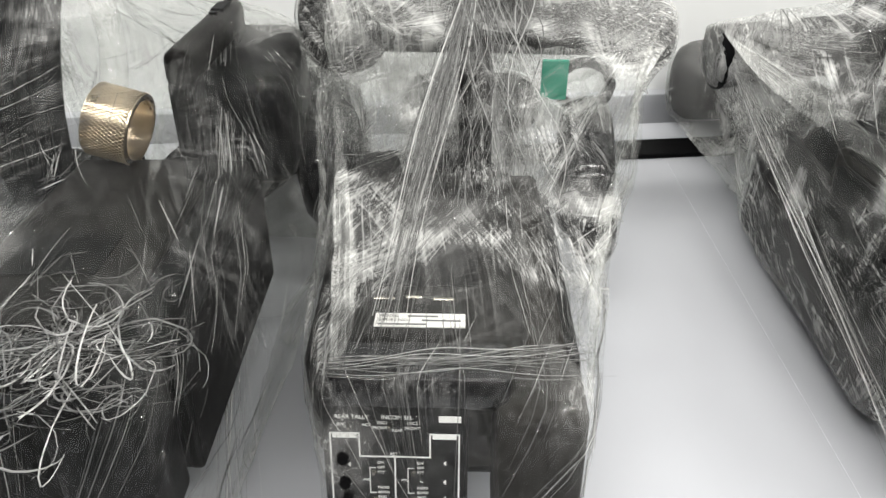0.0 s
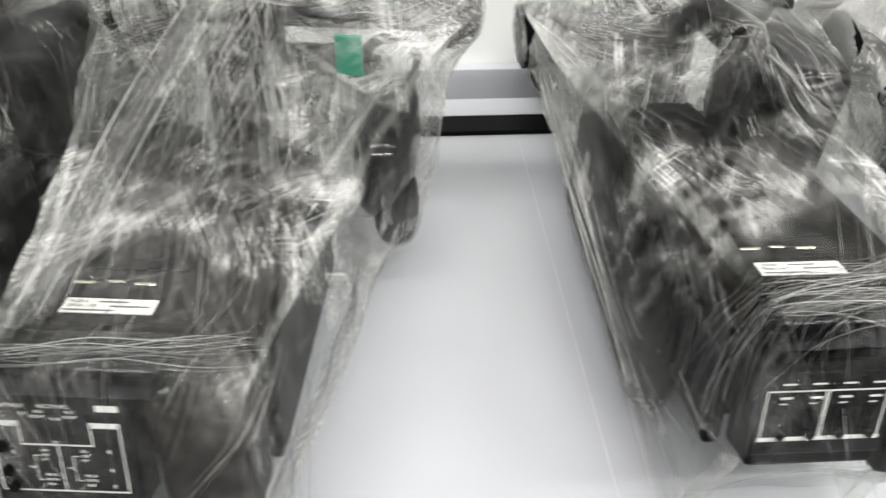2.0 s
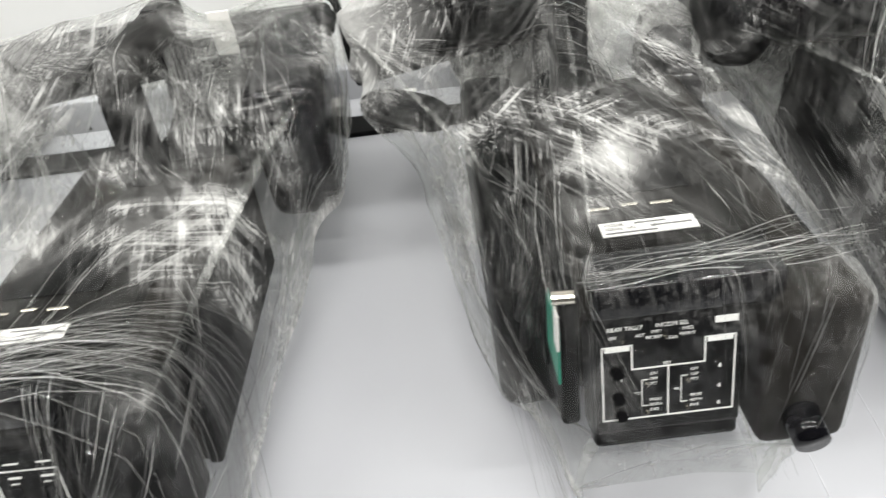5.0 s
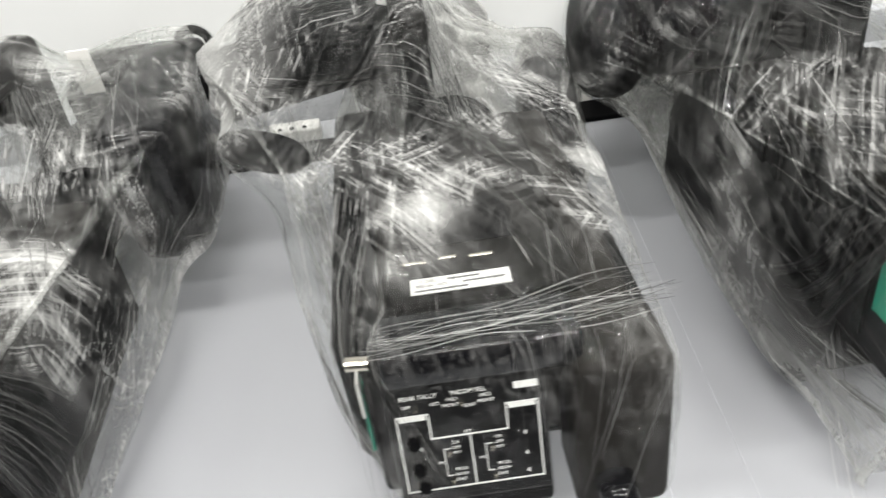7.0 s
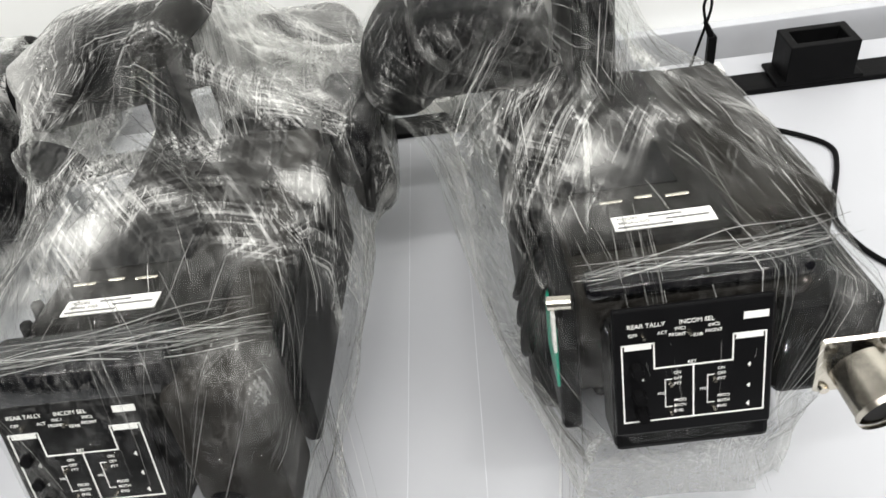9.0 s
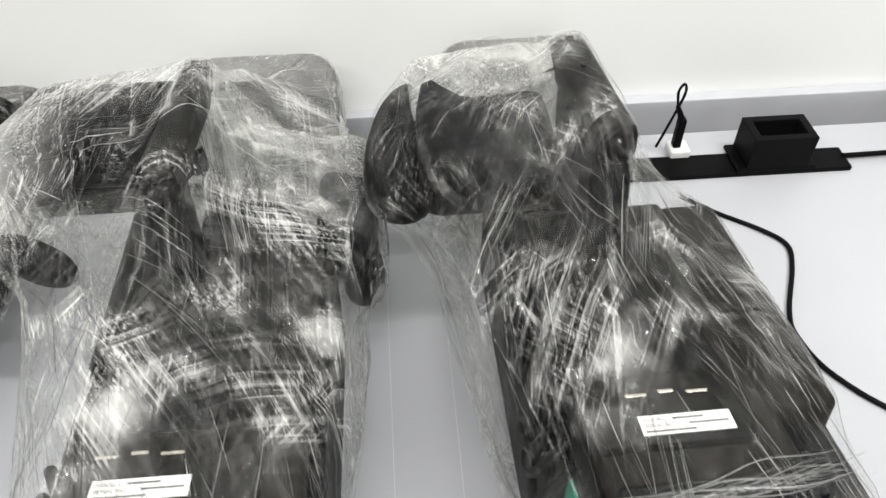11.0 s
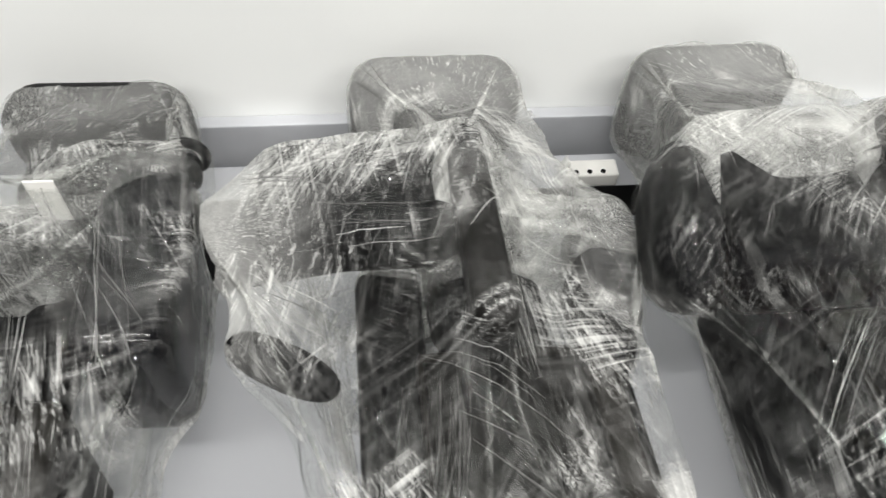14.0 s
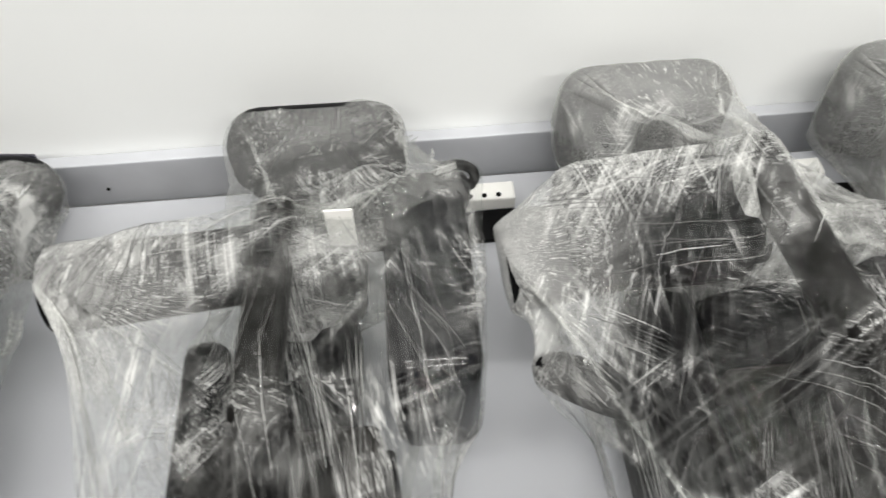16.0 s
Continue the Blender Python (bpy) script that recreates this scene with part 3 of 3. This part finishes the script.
def video_camera(x, y, lift, yaw, seed, label, panel="control", handle_dx=-0.035, handle_w=0.031, handle_y=(0.275, 0.485), hood=(0.0, 0.68, 0.17, 0.13),
                 finder=None, grip=None, module=True, width=0.16, panel_at=(-0.073, 0.082), extra=None, haze=0.05, fan=None, loop=False, boxy=False, plate_x=-0.056, skirt=(), tie=None, milk_amount=1.0, body_mat=None, clear_to=0.03, module_mat=None, lip=0.026, veil=0.05, gather=1.0, side=0.055, plate=True, low_milk=0.12, pleat_count=620, wraps=(), ropes=()):
    """A shoulder video camera wrapped in film, nose down on the table. The frame starts at its rear face, x to its right, y to the front."""
    cam_ob = tagged(new("video_camera"), label, "video camera", "wrapped cameras on the table")
    hards = []

    def put(name, bm, mat, lab="", smooth=False, parent=None):
        hards.append(bm.copy())
        return part(name, bm, mat, parent or cam_ob, lab, smooth)

    T = Matrix.Translation((0, 0, 0.25 + lift)) @ Matrix.Rotation(radians(TILT), 4, "X") @ Matrix.Translation((0, 0, -0.25))
    W = width
    # main casting, side covers and raised top plate
    main = rbox((0, 0.175, 0.195), (W, 0.335, 0.145), 0.008, 3)
    for v in main.verts:
        if v.co.y < 0.1 and v.co.z < 0.16:
            v.co.y += 0.07
    bmesh.ops.transform(main, matrix=T, verts=main.verts)
    put("body", main, body_mat or BODY, "dark painted metal camera body", True)
    put("top_cover", rbox((-0.012, 0.19, 0.270), (W * 0.8, 0.27, 0.012), 0.004, 2, T), DARK)
    put("rear_lip", rbox((-0.02 if module else 0, 0.014, 0.274), (W * (0.72 if module else 0.96), 0.04 if module else 0.022, lip), 0.004, 2, T), GLOSS_BLACK, "glossy black rear top edge", True)
    put("side_cover", rbox((-W / 2 - 0.006, 0.17, 0.20), (0.014, 0.29, 0.115), 0.004, 2, T), BLACK, "black side cover with vents")
    for k in range(7):
        part("vent_slat", rbox((-W / 2 - 0.0145, 0.08 + 0.028 * k, 0.20), (0.004, 0.012, 0.085), 0.001, 1, T), RUBBER, cam_ob)
    put("side_cover", rbox((W / 2 + 0.005, 0.19, 0.20), (0.012, 0.27, 0.11), 0.004, 2, T), BLACK)
    # added filler: darkens the space under the film where bright table would show
    put("dark_filler_box", rbox((-W / 2 + 0.012 - side / 2, 0.28, 0.105 + lift * 0.5), (side, 0.34, 0.16 + lift), 0.016, 3), BLACK, "added dark box that darkens the side under the film", True)
    put("shoulder_pad", rbox((0, 0.21, 0.105), (W * 0.55, 0.18, 0.05), 0.015, 3, T), FOAM, "grey foam shoulder pad", True)
    put("base_plate", rbox((0, 0.24, 0.042 + lift * 0.5), (W * 0.5, 0.20, 0.084 + lift), 0.006, 2), DARK)
    if module:
        put("side_module", rbox((W / 2 - 0.022, 0.012, 0.209), (0.058, 0.06, 0.121), 0.008, 3, T), module_mat or BODY, "dark module beside the panel", True)
        put("latch_knob", rod(T @ Vector((W / 2 - 0.03, -0.022, 0.183)), T @ Vector((W / 2 - 0.03, -0.044, 0.179)), 0.0125, 0.011, 20), GLOSS_BLACK, "round black latch knob", True)
    # rear panel
    lean = Matrix.Translation((panel_at[0], -0.0075 - 0.017, 0.192 + lift)) @ Matrix.Rotation(radians(90 - 17), 4, "X")
    put("rear_block", rbox((panel_at[1] * 0.5, 0.020, -0.02), (panel_at[1] * 1.14, 0.088, 0.036), 0.004, 2, lean), BLACK)
    if panel == "control":
        control_panel(cam_ob, lean, panel_at[1], 0.055)
    elif panel == "display":
        display_panel(cam_ob, lean @ Matrix.Translation((0, 0.002, 0)), panel_at[1], 0.040)
    put("rear_ledge", rbox((0, 0.105, 0.130), (W * 0.7, 0.05, 0.03), 0.006, 2, T), BLACK)
    # serial plate on top
    if plate:
        pm = T @ Matrix.Translation((plate_x, 0.062, 0.2765))
        tag = part("serial_plate", rbox((0.032, 0.008, 0.0004), (0.064, 0.016, 0.0008), 0), PAPER, cam_ob, "white printed serial plate")
        tag.matrix_basis = pm
        I = Matrix.Translation((0, 0, 0.0008))
        writing("MODEL", 0.0042, 0.003, 0.0108, I, GREY_INK, tag)
        writing("SERIAL NO.", 0.0042, 0.003, 0.006, I, GREY_INK, tag)
        bars = bmesh.new()
        for a, b, v in ((0.024, 0.044, 0.0122), (0.034, 0.060, 0.0073), (0.003, 0.036, 0.0025)):
            strip2(bars, (a, v), (b, v), 0.0016, I)
        part("print_bar", bars, GREY_INK, tag)
        tk = bmesh.new()
        for a, b, v in ((-0.004, 0.012, 0.034), (0.02, 0.032, 0.036), (0.04, 0.056, 0.034)):
            add(tk, rbox(((a + b) / 2, v, 0.001), (b - a, 0.003, 0.002), 0.0006, 1))
        ticks = part("clip", tk, STEEL, cam_ob)
        ticks.matrix_basis = pm
    part("top_recess", rbox((-0.02, 0.145, 0.2768), (0.075, 0.06, 0.0015), 0.0004, 1, T), BLACK, cam_ob)
    # carrying handle
    hx, (h0, h1) = handle_dx, handle_y
    put("handle_bar", rbox((hx, (h0 + h1) / 2, 0.374), (handle_w, h1 - h0, 0.034), 0.010, 3, T), DARK, "dark grey carrying handle", True)
    put("handle_post", rbox((hx, h0 + 0.02, 0.315), (handle_w * 0.95, 0.040, 0.10), 0.006, 2, T), BLACK)
    put("handle_post", rbox((hx, h1 - 0.025, 0.30), (handle_w * 0.95, 0.045, 0.15), 0.006, 2, T), BLACK)
    part("shoe", rbox((hx, h1 - 0.05, 0.3915), (handle_w * 0.55, 0.035, 0.004), 0.001, 1, T), BLACK, cam_ob)
    for k in (0, 1):
        part("bolt", rod(T @ Vector((hx, h1 - 0.02 - 0.06 * k, 0.39)), T @ Vector((hx, h1 - 0.02 - 0.06 * k, 0.3935)), 0.004, n=10), BLACK, cam_ob)
    # lens with hood
    ux, uy, uw, uh = hood
    L0, L1 = T @ Vector((0, 0.33, 0.205)), Vector((ux, uy - 0.07, uh / 2 + 0.015))
    put("lens_barrel", rod(L0, L1, 0.050, 0.056, 36), BLACK, "black zoom lens barrel", True)
    for k, (a, r) in enumerate(((0.22, 0.055), (0.50, 0.060), (0.78, 0.062))):
        p, q = L0.lerp(L1, a), L0.lerp(L1, a + 0.14)
        part("lens_ring", rod(p, q, r, r, 36), RUBBER, cam_ob, "", True)
    hb = rbox((ux, uy - 0.03, uh / 2 + 0.012), (uw, 0.10, uh), 0.042, 5)
    for v in hb.verts:
        if v.co.y < uy - 0.05:
            v.co.x = ux + (v.co.x - ux) * 0.86
            v.co.z = uh / 2 + 0.012 + (v.co.z - uh / 2 - 0.012) * 0.86
    put("lens_hood", hb, RUBBER, "rounded rectangular black lens hood", True)
    part("lens_hood_mouth", rbox((ux, uy + 0.0165, uh / 2 + 0.015), (uw * 0.7, 0.006, uh * 0.5), 0.002, 2), LENS_GLASS, cam_ob)
    pts_extra = []
    # viewfinder arm and eyepiece
    if finder:
        for kind, a, b, r in finder:
            a, b = Vector(a), Vector(b)
            if kind == "tube":
                put("viewfinder_tube", rod(a, b, r, r * 0.9, 24), BLACK, "", True)
            elif kind == "eyecup":
                put("eyecup", egg(a, b, 2.4, Matrix.Rotation(radians(r), 4, "Z")), RUBBER, "smooth oval black rubber eyecup", True)
            elif kind == "box":
                put("viewfinder_body", rbox(a, b, r, 3), BLACK, "black viewfinder housing", True)
    if grip:
        gx, gy, gz, gs = grip
        if boxy:
            put("lens_grip", rbox((gx, gy, gz), (0.075, 0.20, 0.16), 0.02, 3), GLOSS_BLACK, "glossy black lens servo housing", True)
        else:
            put("lens_grip", egg((gx, gy, gz), (0.034 * gs, 0.085 * gs, 0.062 * gs), 3.2, pose(0, 0, 0, 12, 0, -4)), GLOSS_BLACK, "glossy black lens servo grip", True)
            put("grip_foot", egg((gx + 0.012 * gs, gy - 0.045 * gs, gz - 0.055 * gs), (0.026 * gs, 0.04 * gs, 0.045 * gs), 2.6), BLACK, "", True)
        ring = bmesh.new()
        add(ring, tube([(gx + 0.03 * math.cos(a), gy + 0.06 + 0.004 * math.sin(a), gz + 0.07 + 0.026 * math.sin(a)) for a in [k * 0.5236 for k in range(13)]], 0.006, 8, 3))
        if loop:
            put("strap_loop", ring, BLACK, "black strap loop", True)
        else:
            ring.free()
    if extra:
        extra(cam_ob, put, T)
    # film
    hard = bmesh.new()
    for h in hards:
        add(hard, h)
    pts = []
    for v in hard.verts:
        q = v.co
        out = Vector((q.x, 0, q.z - 0.15))
        pts.append(q + (out.normalized() * 0.006 if out.length > 0 else out))
    W2 = W / 2 + 0.012
    for p in ((-W2, 0.0, 0.002), (W2, 0.0, 0.002), (-W2 - 0.01, 0.30, 0.002), (W2 + 0.01, 0.32, 0.002), (-W2, -0.012, 0.10), (W2, -0.012, 0.10), (ux - uw * 0.45, uy, 0.003), (ux + uw * 0.45, uy, 0.003)):
        pts.append(Vector(p))
    pts += [Vector(p) for p in skirt]
    tie_a = Vector(fan or (hx + 0.05, 0.85, 0.42))
    tie_b = Vector(tie or (-0.20, 0.42, 0.26))
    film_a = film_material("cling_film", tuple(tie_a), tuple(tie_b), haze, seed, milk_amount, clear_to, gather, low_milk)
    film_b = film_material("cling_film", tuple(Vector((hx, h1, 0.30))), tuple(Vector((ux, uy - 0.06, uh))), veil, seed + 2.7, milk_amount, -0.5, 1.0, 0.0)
    rear = [p for p in pts if p.y < 0.56]
    front = [p for p in pts if p.y > h1 - 0.07 and abs(p.x - 0.6 * ux) < 0.16]
    shell_a, shell_b = film_shell(rear, hard, tie_a, seed, 0.34), film_shell(front, hard, tie_b, seed + 5, 0.30, 1.3)
    tree_a, tree_b = BVHTree.FromBMesh(shell_a), BVHTree.FromBMesh(shell_b)
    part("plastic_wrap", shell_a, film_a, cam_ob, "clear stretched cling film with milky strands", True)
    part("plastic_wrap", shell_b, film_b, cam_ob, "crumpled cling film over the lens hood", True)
    knot = Vector((max(-0.17, min(0.17, tie_b.x)), min(tie_b.y, 0.46), 0.26))
    edge = [(knot, (-W2, 0.02, 0.02), 22, 0.004), (T @ Vector((hx, h1 - 0.04, 0.39)), (W2, 0.03, 0.03), 22, 0.006),
            (T @ Vector((-W / 2, 0.0, 0.292)), T @ Vector((W / 2 + 0.01, 0.02, 0.288)), 26, 0.004)]
    ropes = tuple(ropes) + tuple(edge)
    string = "twisted milky strands of film"
    part("film_fibre", pleats(tree_a, [tie_a, tie_a, tie_b], pleat_count, wraps, int(seed * 10), ropes), PLEAT, cam_ob, string, True)["kind"] = "stuff"
    part("film_fibre", pleats(tree_b, [(hx, h1, 0.33), (ux - uw * 0.4, uy, uh), (ux + uw * 0.5, uy - 0.1, uh)], 150, (), int(seed * 10) + 3), PLEAT, cam_ob, string, True)["kind"] = "stuff"
    hard.free()
    cam_ob.matrix_basis = pose(x, y, 0, 0, 0, yaw)
    return cam_ob


def extra_green_left(cam_ob, put, T, side=-0.094):
    put("green_sticker", rbox((side, 0.045, 0.212), (0.002, 0.045, 0.05), 0.0005, 1, T), GREEN, "bright green paper sticker")
    part("tag", rbox((side - 0.001, 0.025, 0.235), (0.002, 0.012, 0.03), 0.0005, 1, T), PAPER, cam_ob)
    for k in range(3):
        put("side_cable", tube([(side, 0.06 + 0.02 * k, 0.25), (side - 0.014, 0.07 + 0.02 * k, 0.19), (side - 0.012, 0.10 + 0.03 * k, 0.13), (side + 0.01, 0.2, 0.10)], 0.0045), RUBBER, "", True)
    put("steel_connector", rod((side - 0.004, 0.022, 0.262), (side + 0.010, 0.019, 0.264), 0.0045, 0.0045, 14), STEEL)


def extra_last(cam_ob, put, T):
    extra_green_left(cam_ob, put, T, -0.082)
    c = part("fibre_connector", rbox((0.092, -0.003, 0.205), (0.043, 0.004, 0.043), 0.002, 1, T @ pose(0.0, 0, 0, 0, 0, 0)), STEEL, cam_ob, "square nickel flange with a round connector")
    a, b = T @ Vector((0.094, -0.005, 0.205)), T @ Vector((0.099, -0.034, 0.197))
    bm = rod(a, b, 0.0175, 0.0185, 32, False)
    add(bm, rod(a, b, 0.0150, 0.0160, 32, False))
    way = (b - a).normalized()
    add(bm, rod(b - way * 0.0002, b + way * 0.003, 0.0195, 0.019, 32, False))
    part("barrel", bm, STEEL, c, "", True)
    part("insert", rod(a, a + way * 0.03, 0.0148, 0.0148, 24), BLACK, c)
    for i in (-1, 1):
        for k in (-1, 1):
            p = T @ Vector((0.092 + 0.0165 * i, -0.005, 0.205 + 0.0165 * k))
            part("screw", rod(p, p + Vector((0, -0.003, 0)), 0.0036, 0.003, 10), STEEL, c)
    put("handle_web", rbox((-0.008, 0.37, 0.315), (0.030, 0.15, 0.09), 0.006, 2, T), BLACK)
    put("side_housing", rbox((0.086, 0.205, 0.222), (0.054, 0.25, 0.098), 0.008, 3, T), BODY, "dark side housing", True)
    put("connector_arm", rbox((0.078, 0.045, 0.215), (0.06, 0.09, 0.07), 0.006, 2, T), BLACK)


def extra_first(cam_ob, put, T):
    put("battery_pack", rbox((-0.135, 0.24, 0.115), (0.11, 0.24, 0.225), 0.014, 3), GLOSS_BLACK, "glossy black battery pack", True)
    rg = bmesh.new()
    n = 60
    p0, p1 = Vector((-0.056, 0.335, 0.268)), Vector((-0.016, 0.330, 0.258))
    add(rg, rod(p0, p1, 0.034, 0.034, 48, False))
    add(rg, rod(p0, p1, 0.029, 0.029, 48, False))
    ax = (p1 - p0).normalized()
    sd = ax.cross(Vector((0, 0, 1))).normalized()
    up = sd.cross(ax)
    for k in range(n):
        for s in (-1, 1):
            a0 = 6.2832 * k / n
            q = [p0.lerp(p1, t) + 0.0344 * (math.cos(a0 + s * t * 0.7) * sd + math.sin(a0 + s * t * 0.7) * up) for t in (0.02, 0.34, 0.66, 0.98)]
            add(rg, tube(q, 0.0005, 3, 1))
    for k in range(5):
        put("cable", tube([(-0.085 - 0.014 * k, 0.30, 0.20), (-0.09 - 0.014 * k, 0.34, 0.29), (-0.10 - 0.012 * k, 0.42, 0.36), (-0.10 - 0.016 * k, 0.50, 0.40)], 0.0075), BLACK, "", True)
    put("knurled_ring", rg, BRASS, "pale brass ring with a knurled rim", True)
    part("film_fibre", film_tangle((0.05, 0.0, 0.30), (0.06, 0.06, 0.04), 8), PLEAT, cam_ob, "heap of loose crumpled film", True)["kind"] = "stuff"
    part("milky_hose", tube([(-0.045, 0.365, 0.285), (-0.05, 0.40, 0.32), (-0.075, 0.45, 0.36), (-0.10, 0.5, 0.38)], 0.013, 10), CRUMPLE_MILK, cam_ob, "", True)


def extra_second(cam_ob, put, T):
    part("green_sticker", rbox((0.10, 0.435, 0.248), (0.028, 0.004, 0.045), 0.0005, 1), GREEN, cam_ob, "bright green paper sticker")
    put("cross_arm", rod((-0.11, 0.50, 0.285), (0.20, 0.51, 0.275), 0.032, 0.030, 24), DARK, "dark viewfinder arm", True)
    put("arm_end", egg((0.205, 0.51, 0.268), (0.034, 0.04, 0.04), 2.3), GLOSS_BLACK, "", True)


def extra_third(cam_ob, put, T):
    put("loop_handle", rbox((0.100, 0.545, 0.230), (0.13, 0.03, 0.04), 0.012, 3), GLOSS_BLACK, "glossy black loop handle", True)
    put("handle_eye", tube([(0.152 + 0.018 * math.cos(a), 0.553, 0.240 + 0.018 * math.sin(a)) for a in [k * 0.5236 for k in range(13)]], 0.005, 8, 3), BLACK, "", True)
    part("paper_tag", rbox((0.05, 0.495, 0.252), (0.024, 0.002, 0.05), 0.0004, 1), PAPER, cam_ob, "white paper tag")


video_camera(1.205, -0.275, 0.006, 1.0, 1.3, "charcoal video camera in clear film with a nickel connector", handle_dx=-0.008, handle_w=0.038, handle_y=(0.27, 0.47),
             hood=(-0.013, 0.750, 0.205, 0.161), finder=[("eyecup", (-0.17, 0.43, 0.235), (0.042, 0.085, 0.055), -14), ("tube", (-0.15, 0.47, 0.25), (0.03, 0.46, 0.27), 0.03), ("box", (-0.10, 0.42, 0.262), (0.13, 0.17, 0.085), 0.02)],
             module=False, milk_amount=1.4, low_milk=0.26, pleat_count=560, veil=0.24, side=0.035, lip=0.010, width=0.136, panel_at=(-0.048, 0.083), skirt=((0.20, 0.36, 0.002), (0.24, 0.30, 0.002), (0.12, 0.02, 0.002)), fan=(-0.30, 1.0, 0.55), tie=(0.02, 0.62, 0.45), extra=extra_last, plate_x=-0.036, haze=0.0)
video_camera(0.86, -0.290, 0.0, 0.0, 2.2, "charcoal video camera wrapped in film with a bare rear panel", hood=(-0.025, 0.765, 0.205, 0.153), handle_dx=-0.034,
             finder=[("tube", (-0.24, 0.44, 0.235), (-0.03, 0.45, 0.26), 0.038), ("eyecup", (-0.185, 0.335, 0.218), (0.05, 0.018, 0.018), -30), ("box", (-0.12, 0.45, 0.27), (0.16, 0.10, 0.07), 0.02)],
             grip=(0.10, 0.43, 0.17, 0.9), skirt=((-0.15, 0.36, 0.002),), fan=(0.0, 0.80, 0.45), tie=(-0.26, 0.44, 0.25), milk_amount=1.9, veil=0.20, gather=2.2, side=0.06, extra=extra_green_left, haze=0.0)
video_camera(0.425, -0.300, -0.022, -1.0, 3.4, "video camera in film with a four window rear panel", panel="display", wraps=((0.03, 0.03, 70, 0.012),), hood=(-0.001, 0.775, 0.213, 0.125), handle_dx=0.002,
             finder=[("tube", (-0.18, 0.45, 0.25), (0.0, 0.46, 0.26), 0.035)], boxy=True, grip=(0.122, 0.45, 0.175, 1.15), width=0.15, panel_at=(-0.071, 0.085), fan=(0.0, 0.9, 0.45), tie=(-0.17, 0.44, 0.27), milk_amount=1.5, veil=0.08, gather=1.8, side=0.042, clear_to=0.02, module_mat=BLACK, extra=extra_third, haze=0.0)
video_camera(-0.079, -0.305, -0.030, -6.0, 4.1, "video camera thickly wrapped in milky film with a green sticker", hood=(0.015, 0.775, 0.205, 0.090), handle_dx=0.015, handle_y=(0.265, 0.46), width=0.158,
             finder=[("eyecup", (-0.13, 0.50, 0.285), (0.05, 0.05, 0.055), 0)], loop=True, grip=(0.14, 0.42, 0.15, 0.95), panel_at=(-0.078, 0.083), fan=(0.03, 0.48, 0.40), tie=(0.20, 0.50, 0.28), milk_amount=1.8, gather=1.3, side=0.06, clear_to=-0.04, ropes=((( 0.03, 0.50, 0.42), (-0.045, 0.03, 0.275), 60, 0.004), ((0.03, 0.5, 0.42), (0.02, 0.16, 0.29), 90, 0.018)), extra=extra_second, haze=0.015)
video_camera(-0.35, -0.305, 0.0, -4.0, 5.6, "video camera wrapped in film with a brass knurled ring", panel="", hood=(0.02, 0.775, 0.205, 0.11), width=0.16,
             finder=[("box", (0.06, 0.44, 0.23), (0.11, 0.16, 0.12), 0.02)], grip=(0.14, 0.47, 0.15, 1.0), fan=(0.1, 0.42, 0.40), tie=(-0.1, 0.6, 0.5), milk_amount=0.55, plate=False, handle_dx=0.045, handle_w=0.024, clear_to=0.0, body_mat=BLACK, module_mat=BLACK, extra=extra_first, haze=0.01)
